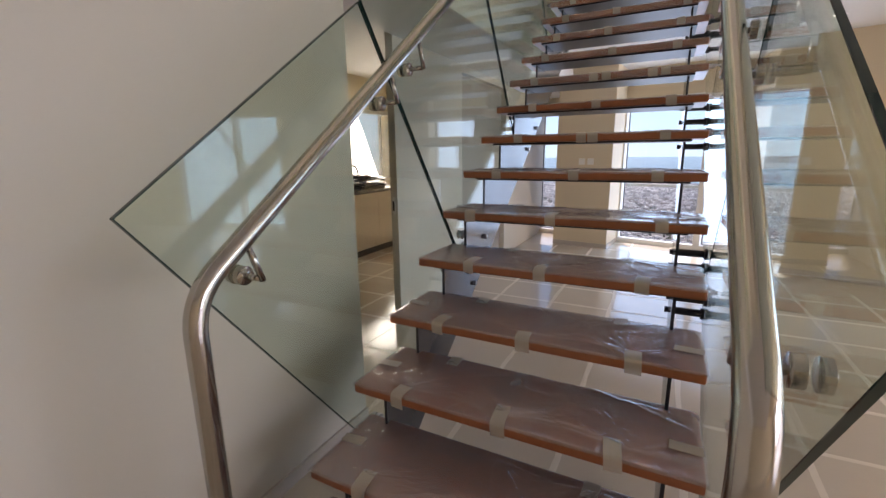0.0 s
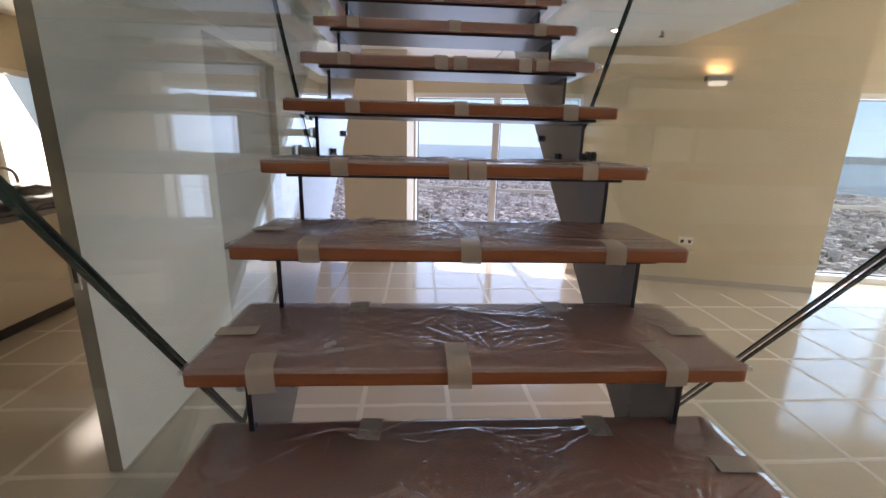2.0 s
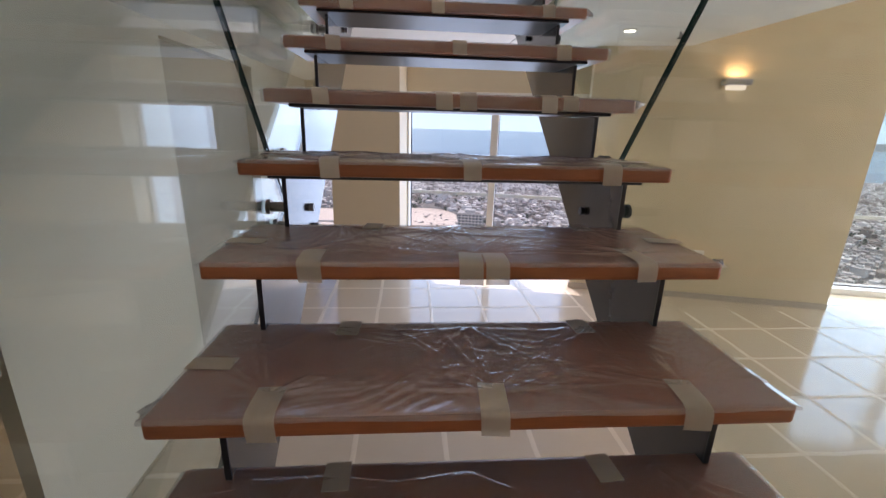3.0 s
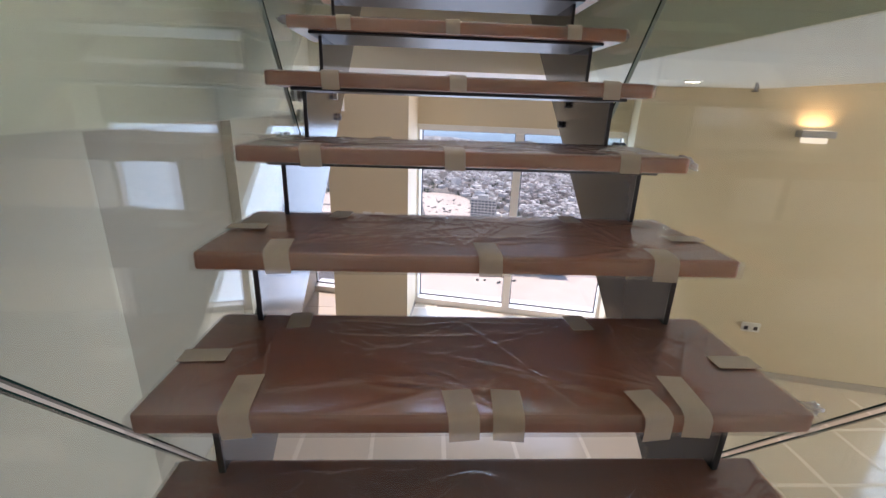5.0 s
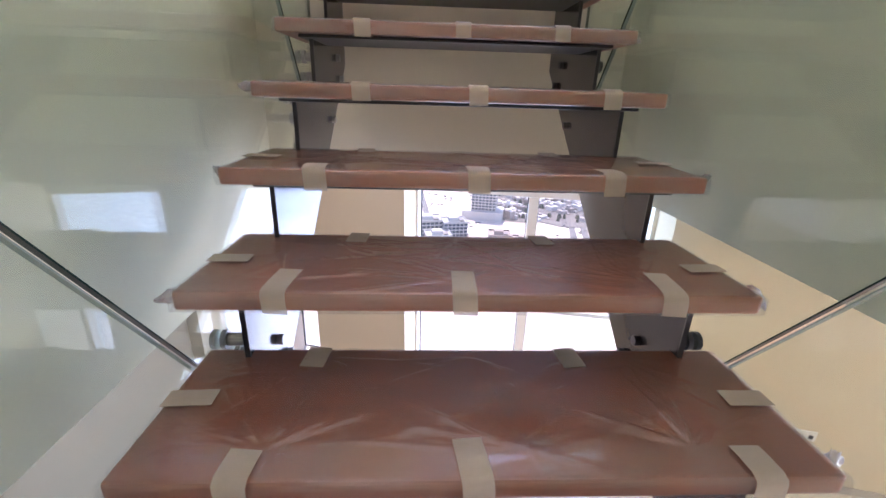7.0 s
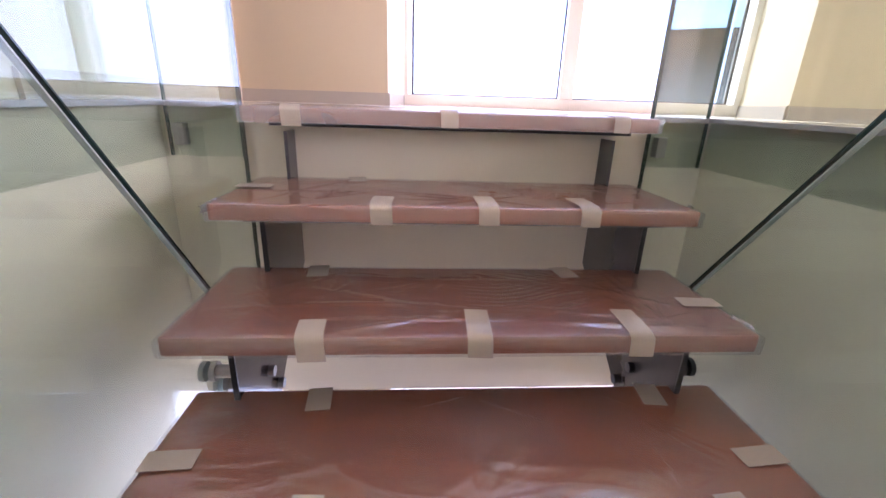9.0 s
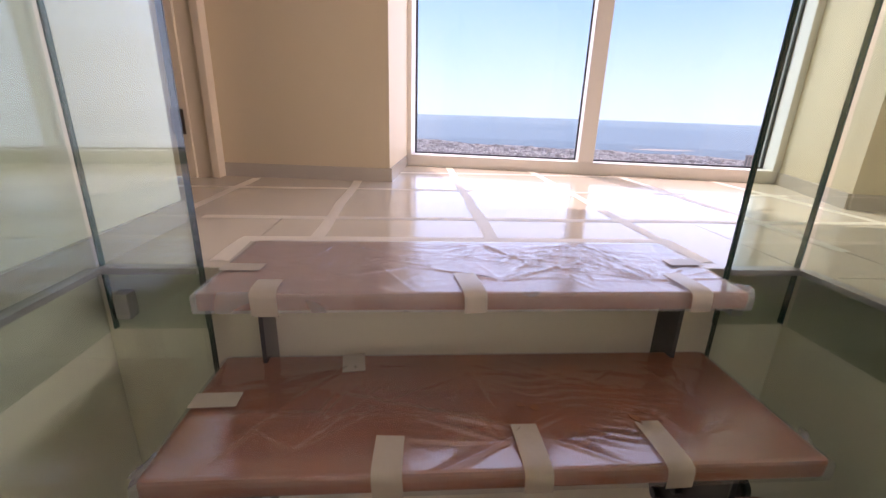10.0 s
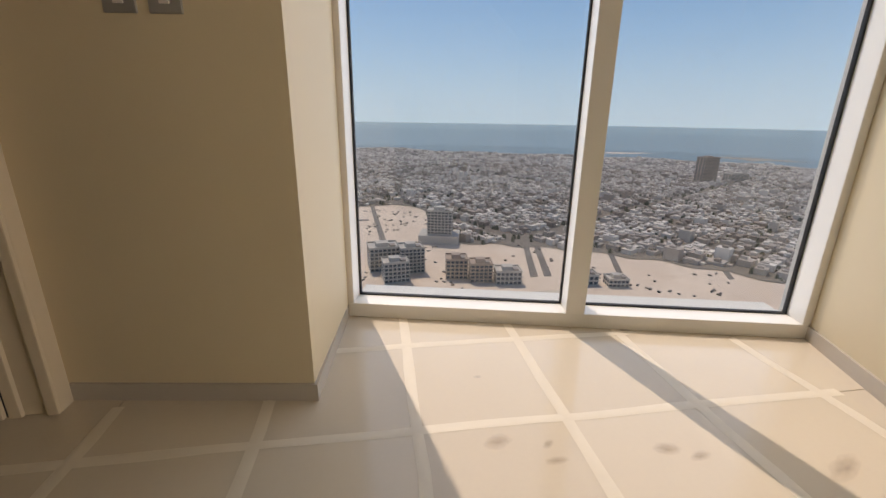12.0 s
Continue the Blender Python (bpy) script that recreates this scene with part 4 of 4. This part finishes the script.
tiling("tiled_floor_upper", "glossy cream tiled floor of the landing", UX, [y for y in UY if y < 6.0], UP, hole_upper, (0.3, 4.6))
# fill tiles along the well edge and the facade
edge_fill = bmesh.new()
for q in ((-0.83, -0.556, VY1 + 0.002, UY[12] - 0.002), (-0.554, 0.554, 3.719, UY[12] - 0.002), (0.556, VX, VY1 + 0.002, UY[12] - 0.002), (VX + 0.002, UX[7] - 0.002, VY1 - 0.06, UY[12] - 0.002),
          (VX + 0.002, UX[7] - 0.002, 1.5, VY1 - 0.062), (VX + 0.002, UX[7] - 0.002, VY0, 1.498)):
    box(*q, -0.012, 0.0, 0.001, edge_fill)
tagged(link("tile_border", edge_fill, M_TILE, m=Matrix.Translation((0, 0, UP))), "cut cream tiles along the landing edge", "floor", "", "structure")


def tape_run(points, width, z, seed):
    """A strip of tape laid along a joint, a little uneven in its run."""
    r = random.Random(seed)
    a, b = Vector((*points[0], 0)), Vector((*points[1], 0))
    d = (b - a)
    n = max(2, int(d.length / 0.16))
    side = Vector((-d.y, d.x, 0)).normalized()
    bm = bmesh.new()
    prev = None
    for i in range(n + 1):
        p = a + d * i / n
        w0, w1 = width / 2 + r.uniform(-0.003, 0.003), width / 2 + r.uniform(-0.003, 0.003)
        o = r.uniform(-0.004, 0.004)
        up = 0.0012 + r.uniform(0, 0.0012)
        row = [bm.verts.new((*(p + side * (o - w0)).xy, z + 0.0006)), bm.verts.new((*(p + side * o).xy, z + up)), bm.verts.new((*(p + side * (o + w1)).xy, z + 0.0006))]
        if prev:
            bm.faces.new((prev[0], prev[1], row[1], row[0])[::-1])
            bm.faces.new((prev[1], prev[2], row[2], row[1])[::-1])
        prev = row
    ob = link("floor_tape", bm, M_TAPE, None, "", True)
    tagged(ob, "strip of cream masking tape over a tile joint", "tape", "floor tapes")


seed = 0
for x in LX:
    if -1.4 < x < 4.0:
        runs = [((x, -2.6), (x, 3.55))]
        if x < 1.5:
            runs = [((x, -2.6), (x, 4.68 if -1.0 < x < -0.2 else 5.3 - max(0, x) * 0.22))]
        elif x < 2.0:
            runs = [((x, -2.6), (x, 4.15))]
    elif -3.0 < x <= -1.4:
        runs = [((x, 0.62), (x, 4.9))] if x < -1.65 else []
    elif 4.0 <= x < 6.4:
        runs = [((x, -2.6), (x, 3.5))]
    else:
        runs = []
    for run in runs:
        seed += 1
        tape_run(run, 0.030, 0.0, seed)
for y in LY:
    if y > -2.6:
        seed += 1
        x0 = -3.05 if 0.62 < y < 1.2 else -1.43
        x1 = 8.4 if y < 3.4 else (1.6 if y < 4.6 else 1.8)
        if y > 4.6:
            x0 = -0.2
        if y < 5.2:
            tape_run(((x0, y), (x1, y)), 0.030, 0.0, seed)
        if 1.25 < y < 4.9:
            seed += 1
            tape_run(((-3.05, y), (-1.64, y)), 0.030, 0.0, seed)
for x in UX:
    if -1.9 < x < 1.6:
        seed += 1
        y1 = 4.74 if x < -0.3 else 5.36 - max(0, x) * 0.22
        y0 = 3.93 if x < -0.83 else 3.66
        if x > 0.9:
            y0, y1 = 3.66, (5.1 if x < 1.2 else 4.9)
        tape_run(((x, y0), (x, y1)), 0.040, UP, seed)
for y in UY:
    if 3.9 < y < 5.2:
        seed += 1
        x0 = -0.80 if y < 4.2 else (-2.0 if y < 4.7 else -0.22)
        tape_run(((x0, y), (1.62 if y < 4.6 else 1.75, y)), 0.038, UP, seed)
seed += 1
tape_run(((-0.60, 3.745), (0.60, 3.745)), 0.045, UP, seed)
seed += 1
tape_run(((-0.585, 3.57), (-0.585, 3.745)), 0.04, UP, seed)
seed += 1
tape_run(((0.585, 3.57), (0.585, 3.745)), 0.04, UP, seed)

M_MARK = bpy.data.materials.new("brown_dust_smear")
M_MARK.use_nodes = True
nt = M_MARK.node_tree
mb = nt.nodes["Principled BSDF"]
mb.inputs["Base Color"].default_value = (0.30, 0.19, 0.13, 1)
mb.inputs["Roughness"].default_value = 0.6
grad, co, nz, mul = nt.nodes.new("ShaderNodeTexGradient"), nt.nodes.new("ShaderNodeTexCoord"), nt.nodes.new("ShaderNodeTexNoise"), nt.nodes.new("ShaderNodeMath")
grad.gradient_type = "SPHERICAL"
nz.inputs["Scale"].default_value = 3.0
mul.operation = "MULTIPLY"
nt.links.new(co.outputs["Object"], grad.inputs["Vector"])
nt.links.new(co.outputs["Object"], nz.inputs["Vector"])
nt.links.new(grad.outputs["Fac"], mul.inputs[0])
nt.links.new(nz.outputs["Fac"], mul.inputs[1])
soft = nt.nodes.new("ShaderNodeMath")
soft.operation = "MULTIPLY"
soft.inputs[1].default_value = 0.6
nt.links.new(mul.outputs[0], soft.inputs[0])
nt.links.new(soft.outputs[0], mb.inputs["Alpha"])
for x, y, rx, ry, turn in ((0.315, 4.42, 0.055, 0.035, 20), (0.465, 4.325, 0.045, 0.018, 5), (0.464, 4.39, 0.03, 0.015, 40), (0.81, 4.325, 0.05, 0.03, 0), (0.89, 4.286, 0.045, 0.02, 15), (1.27, 4.19, 0.10, 0.035, 25), (0.33, 4.756, 0.02, 0.012, 0)):
    bm = bmesh.new()
    bmesh.ops.create_circle(bm, cap_ends=True, segments=28, radius=1.0)
    for v in bm.verts:
        v.co *= 0.85 + 0.25 * noise.noise(v.co * 2 + Vector((x * 9, y * 7, 0)))
    m = pose(x, y, UP + 0.0007, 0, 0, turn) @ Matrix.Diagonal((rx, ry, 1, 1))
    tagged(link("dust_mark", bm, M_MARK, m=m), "faint brown dust smear on the cream floor tiles", "stain", "dust marks")

# ---- outside: sea, shore and city far below ----
EARTH = -90.0
FAR = 4900.0
M_SEA = material("hazy_blue_sea", (0.03, 0.125, 0.18), 0.45, vary=0.25, scale=0.002, fine=0.05, fine_scale=0.02, second=(0.07, 0.19, 0.25))
M_SAND = material("pale_desert_sand", (0.62, 0.47, 0.35), 0.9, vary=0.45, scale=0.02, fine=0.30, fine_scale=0.12, second=(0.84, 0.70, 0.56))
M_STREETS = material("dusty_city_streets", (0.10, 0.085, 0.07), 0.9, vary=0.4, scale=0.03, fine=0.3, fine_scale=0.25, second=(0.26, 0.22, 0.18))
M_HOUSE = material("pale_city_walls", (0.26, 0.20, 0.16), 0.8, vary=0.06, scale=0.02, island=0.6, fine=0.05, second=(0.82, 0.74, 0.65))
M_ROAD = material("grey_asphalt", (0.12, 0.105, 0.095), 0.8, vary=0.2, scale=0.02, second=(0.18, 0.16, 0.145))
M_TREES = material("dusty_dark_green_trees", (0.03, 0.042, 0.022), 0.9, vary=0.3, scale=0.1, island=0.4, second=(0.075, 0.085, 0.045))
M_CARS = material("small_dark_vehicles", (0.05, 0.045, 0.04), 0.5, vary=0.1, scale=0.1, island=0.6, second=(0.30, 0.25, 0.21))
M_TOWER = material("pale_grey_tower_concrete", (0.42, 0.38, 0.335), 0.7, vary=0.2, scale=0.1, second=(0.62, 0.575, 0.51))
M_TOWERGLASS = material("blue_grey_tower_windows", (0.04, 0.05, 0.065), 0.2, vary=0.2, scale=0.3, second=(0.09, 0.115, 0.14))
tagged(link("ground", prism([(-FAR, -FAR), (FAR, -FAR), (FAR, FAR), (-FAR, FAR)], EARTH - 4, EARTH), M_SAND), "pale sandy ground far below the tower", "ground", "", "structure")


def polar(az, r):
    """A place by its bearing from straight ahead (degrees to the right) and its distance."""
    return (r * math.sin(radians(az)), r * math.cos(radians(az)))


def shore_at(az):
    return 1240 + 150 / (1 + math.exp((az - 6) * 0.5)) + 22 * math.sin(az * 0.6) + 9 * math.sin(az * 2.3)


def near_edge_at(az):
    """Where the dense houses begin beyond the bare plots."""
    return 470 - 148 / (1 + math.exp(-(az - 7.5) * 1.1)) + 3 * math.sin(az * 0.9)


def sheet(name, rows, z, mat, label, category, lift=0.0):
    """A level sheet between an inner and an outer line of bearings and distances."""
    bm = bmesh.new()
    inner = [bm.verts.new((*polar(a, r0), z)) for a, r0, r1 in rows]
    outer = [bm.verts.new((*polar(a, r1), z + lift)) for a, r0, r1 in rows]
    for k in range(len(rows) - 1):
        bm.faces.new((inner[k], inner[k + 1], outer[k + 1], outer[k])[::-1])
    tagged(link(name, bm, mat), label, category, "", "structure")


sheet("sea", [(az, shore_at(az), FAR - 60) for az in range(-64, 65)], EARTH + 0.9, M_SEA, "hazy blue sea beyond the shore", "sea", 36.0)
sheet("streets", [(az, near_edge_at(az), shore_at(az) - 25) for az in range(-33, 64)], EARTH + 0.4, M_STREETS, "dusty dark streets between the houses", "ground")
M_ISLE = material("scrubby_island", (0.20, 0.17, 0.13), 0.9, vary=0.5, scale=0.02, fine=0.3, fine_scale=0.08, second=(0.50, 0.42, 0.33))
for k, (az, r, w, d, mat) in enumerate(((16.5, 1880, 130, 60, M_ISLE), (12, 2050, 180, 25, M_SAND), (31, 1370, 105, 24, M_SAND), (31, 1440, 120, 45, M_ISLE), (46, 1480, 190, 130, M_ISLE), (-1, 1700, 90, 22, M_SAND), (20, 2250, 260, 20, M_SAND))):
    rr = random.Random(k)
    c = polar(az, r)
    ring = [(c[0] + w * math.cos(a) * rr.uniform(0.7, 1.1), c[1] + d * math.sin(a) * rr.uniform(0.6, 1.1)) for a in [2 * math.pi * i / 26 for i in range(26)]]
    tagged(link("island", prism(ring, EARTH, EARTH + 2.5), mat), "low sandy breakwater island off the shore", "island", "", "structure")


# Emission mixed into a clear sheet: the haze's brightness is put into its colour.
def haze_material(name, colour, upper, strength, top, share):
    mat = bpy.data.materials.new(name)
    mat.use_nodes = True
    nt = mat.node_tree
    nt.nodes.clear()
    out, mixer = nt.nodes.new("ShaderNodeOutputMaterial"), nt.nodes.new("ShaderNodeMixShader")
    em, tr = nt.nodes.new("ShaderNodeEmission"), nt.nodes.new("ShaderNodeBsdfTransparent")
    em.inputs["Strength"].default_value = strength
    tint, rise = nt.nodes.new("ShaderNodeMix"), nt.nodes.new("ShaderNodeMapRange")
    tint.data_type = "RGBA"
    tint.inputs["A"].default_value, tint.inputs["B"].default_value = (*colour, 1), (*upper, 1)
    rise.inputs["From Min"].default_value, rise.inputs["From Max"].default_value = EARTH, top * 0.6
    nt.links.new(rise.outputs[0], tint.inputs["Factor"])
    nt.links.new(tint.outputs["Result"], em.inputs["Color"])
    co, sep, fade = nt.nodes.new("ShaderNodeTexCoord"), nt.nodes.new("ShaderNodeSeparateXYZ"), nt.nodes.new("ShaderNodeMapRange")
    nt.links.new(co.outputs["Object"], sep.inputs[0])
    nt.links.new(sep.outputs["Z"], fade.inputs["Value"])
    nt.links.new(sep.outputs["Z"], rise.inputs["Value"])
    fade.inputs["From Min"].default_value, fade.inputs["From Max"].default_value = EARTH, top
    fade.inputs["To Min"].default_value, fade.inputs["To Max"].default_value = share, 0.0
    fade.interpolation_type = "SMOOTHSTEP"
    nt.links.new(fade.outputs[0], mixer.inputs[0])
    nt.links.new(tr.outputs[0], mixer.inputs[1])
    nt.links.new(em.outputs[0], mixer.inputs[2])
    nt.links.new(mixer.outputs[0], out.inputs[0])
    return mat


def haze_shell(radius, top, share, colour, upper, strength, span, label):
    """A glowing see-through curtain painted as bright haze, which thins out upwards."""
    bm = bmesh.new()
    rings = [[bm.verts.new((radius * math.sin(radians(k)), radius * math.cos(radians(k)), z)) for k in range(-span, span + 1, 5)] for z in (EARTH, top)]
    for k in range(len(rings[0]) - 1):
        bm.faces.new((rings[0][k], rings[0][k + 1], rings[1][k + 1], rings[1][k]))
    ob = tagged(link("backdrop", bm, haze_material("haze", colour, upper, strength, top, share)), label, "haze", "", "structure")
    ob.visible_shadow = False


# Glowing shells paint the bright horizon and the haze over the city.
haze_shell(FAR - 200, 2600.0, 0.95, (0.68, 0.88, 1.0), (0.20, 0.54, 1.0), 1.35, 180, "glowing pale blue sky backdrop over the horizon")
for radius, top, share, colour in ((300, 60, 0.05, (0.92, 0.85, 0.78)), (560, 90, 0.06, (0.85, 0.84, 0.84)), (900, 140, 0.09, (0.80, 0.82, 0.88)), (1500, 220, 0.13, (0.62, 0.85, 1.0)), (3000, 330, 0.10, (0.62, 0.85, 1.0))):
    haze_shell(radius, top, share, colour, colour, 1.4, 70, "thin glowing curtain painted as pale haze over the city")

r = random.Random(11)


class Blocks:
    """Many small upright blocks gathered into one mesh."""

    def __init__(self):
        self.verts, self.faces = [], []

    def add(self, x, y, w, d, h, turn, low=0.0, taper=1.0):
        c, s = math.cos(turn), math.sin(turn)
        base = len(self.verts)
        for zz, f in ((EARTH + low, 1.0), (EARTH + low + h, taper)):
            for a, b in ((-w, -d), (w, -d), (w, d), (-w, d)):
                a, b = a * f, b * f
                self.verts.append((x + (a * c - b * s) / 2, y + (a * s + b * c) / 2, zz))
        for f in ((0, 1, 5, 4), (1, 2, 6, 5), (2, 3, 7, 6), (3, 0, 4, 7), (4, 5, 6, 7)):
            self.faces.append(tuple(base + i for i in f))

    def done(self, name, mat, label, category):
        mesh = bpy.data.meshes.new(name)
        mesh.from_pydata(self.verts, [], self.faces)
        mesh.materials.append(mat)
        tagged(new(name, mesh), label, category, "", "stuff")


houses, trees, cars = Blocks(), Blocks(), Blocks()
TURN = radians(-58)
for i in range(-130, 210):
    for j in range(-110, 170):
        u, v = i * 12.6 + 2.0 * math.sin(j * 0.13), j * 11.8 + 7.0 * math.sin(i * 0.10)
        x, y = u * math.cos(TURN) - v * math.sin(TURN), u * math.sin(TURN) + v * math.cos(TURN)
        dist = math.hypot(x, y)
        az = math.degrees(math.atan2(x, y))
        if y < 90 or az < -32 or az > 62 or dist > shore_at(az) - 45 or dist < 225:
            continue
        lot = noise.noise(Vector((x * 0.008, y * 0.008, 3.0)))
        if dist < near_edge_at(az) + 4:
            if r.random() < 0.5 and noise.noise(Vector((x * 0.02, y * 0.02, 5.0))) > 0.02:
                for _ in range(r.randint(1, 4)):
                    cars.add(x + r.uniform(-6, 6), y + r.uniform(-6, 6), r.uniform(1.2, 2.6), r.uniform(0.8, 1.3), r.uniform(0.5, 1.0), TURN + r.choice((0, 1.57)))
            continue
        green = r.random()
        if green < 0.42:
            for _ in range(r.randint(1, 3)):
                w = r.uniform(1.6, 3.6)
                trees.add(x + r.uniform(-7, 7), y + r.uniform(-7, 7), w, w, r.uniform(2.0, 4.2), r.uniform(0, 3), 0.3, 0.55)
        if j % 23 == 0 or i % 17 == 0 or lot < -0.62 or r.random() > 0.93:
            continue
        x += r.uniform(-1.2, 1.2)
        y += r.uniform(-1.2, 1.2)
        hgt = r.uniform(2.4, 5.0) * (2.1 if r.random() < 0.06 else 1.0)
        w, d = r.uniform(6.2, 10.6), r.uniform(6.0, 9.4)
        turn = TURN + r.uniform(-0.05, 0.05)
        houses.add(x, y, w, d, hgt, turn)
        if dist < 1000:
            houses.add(x + r.uniform(-2, 2), y + r.uniform(-2, 2), w * r.uniform(0.3, 0.55), d * r.uniform(0.3, 0.5), r.uniform(1.0, 2.2), turn, hgt)
        if dist < 700 and r.random() < 0.6:
            houses.add(x + w * 0.55, y - d * 0.4, w * 0.5, d * 0.5, hgt * 0.5, turn)
houses.done("city_houses", M_HOUSE, "dense low pale houses of the city far below", "houses")
trees.done("city_trees", M_TREES, "dusty dark green trees between the houses", "trees")
cars.done("parked_vehicles", M_CARS, "tiny parked vehicles and huts on the bare plots", "vehicles")


def block_tower(az, dist, w, d, h, turn, label, podium=0.0, colour=None):
    """A block of flats with a setback roof, floor bands and recessed windows."""
    x, y = polar(az, dist)
    t = thing("tower_block", label, "building", (x, y, EARTH), "far tower blocks")
    t.matrix_basis = t.matrix_basis @ pose(0, 0, 0, 0, 0, turn)
    mat = colour or M_TOWER
    part("wall", box(-w / 2, w / 2, -d / 2, d / 2, 0, h), mat, t)
    if podium:
        part("podium", box(-w * 0.85, w * 0.8, -d * 0.75, d * 0.7, 0, podium), mat, t)
    roof = box(-w / 2 - 0.3, w / 2 + 0.3, -d / 2 - 0.3, -d / 2 + 0.2, h, h + 0.9)
    box(-w / 2 - 0.3, w / 2 + 0.3, d / 2 - 0.2, d / 2 + 0.3, h, h + 0.9, bm=roof)
    for a in (-w / 2 - 0.3, w / 2 - 0.2):
        box(a, a + 0.5, -d / 2 + 0.2, d / 2 - 0.2, h, h + 0.9, bm=roof)
    part("parapet", roof, mat, t)
    part("plant_room", box(-w / 4, w / 6, -d / 4, d / 5, h, h + 2.6), mat, t)
    part("roof_unit", box(w / 5, w / 2.6, -d / 3, 0, h, h + 1.2), M_CARS, t)
    storeys, cols = max(2, int(h / 2.2)), max(3, int(w / 2.4))
    rise = h / storeys
    slit = mesh_of("window", box(-0.36 * w / cols, 0.36 * w / cols, -0.08, 0.08, -0.3 * rise, 0.3 * rise), M_TOWERGLASS)
    side = mesh_of("window", box(-0.08, 0.08, -0.10 * d, 0.10 * d, -0.3 * rise, 0.3 * rise), M_TOWERGLASS)
    slab_edge = mesh_of("balcony", box(-w / 2 - 0.5, w / 2 + 0.5, -0.7, 0.0, -0.12 * rise, 0.12 * rise), mat)
    for fl in range(storeys):
        z = (fl + 0.5) * rise
        if z < podium:
            continue
        child("balcony", slab_edge, t, Matrix.Translation((0, -d / 2, z - 0.48 * rise)))
        for c in range(cols):
            child("window", slit, t, Matrix.Translation((-w / 2 + (c + 0.5) * w / cols, -d / 2, z)))
        for c in range(3):
            child("window", side, t, Matrix.Translation((-w / 2, -d / 2 + (c + 0.5) * d / 3, z)))
            child("window", side, t, Matrix.Translation((w / 2, -d / 2 + (c + 0.5) * d / 3, z)))
    return t


M_BROWN = material("brown_tower_render", (0.36, 0.275, 0.22), 0.8, vary=0.2, scale=0.1, second=(0.50, 0.39, 0.31))
block_tower(8.3, 331, 19, 15, 25, -14, "pale grey unfinished tower block on bare sand", 6.5)
block_tower(0.4, 268, 19, 15, 15, 8, "pale apartment block with dark windows")
block_tower(4.2, 262, 15, 13, 16, 8, "pale apartment block with dark windows")
block_tower(2.0, 246, 15, 12, 12, 8, "pale apartment block with stepped balconies")
block_tower(10.6, 252, 13, 12, 12, -6, "tan office block with dark windows", 0, M_BROWN)
block_tower(14.0, 248, 13, 12, 11, -6, "tan apartment block with dark windows", 0, M_BROWN)
block_tower(17.8, 246, 15, 11, 8, -6, "low pale office block with dark windows")
block_tower(28.0, 258, 14, 10, 6, -8, "low pale office block with dark windows")
block_tower(32.0, 262, 12, 9, 4.5, -8, "low pale villa with dark windows")
block_tower(40.0, 800, 26, 18, 40, 5, "brown tower block rising over the houses", 0, M_BROWN)
block_tower(42.9, 860, 36, 16, 12, 5, "white slab block among the houses")
for pts in ([(0, 330), (5, 330), (-6, 480), (-10, 480)], [(-60, 215), (-48, 215), (-20, 470), (-24, 470)], [(92, 240), (97, 240), (124, 345), (120, 345)], [(101, 240), (106, 240), (132, 343), (128, 343)],
            [(150, 240), (154, 240), (196, 345), (192, 345)], [(215, 222), (219, 222), (262, 300), (258, 300)], [(-260, 395), (-10, 400), (-10, 405), (-260, 402)]):
    tagged(link("road", prism(pts, EARTH, EARTH + 0.3), M_ROAD), "straight grey road across sandy plots", "road", "", "structure")
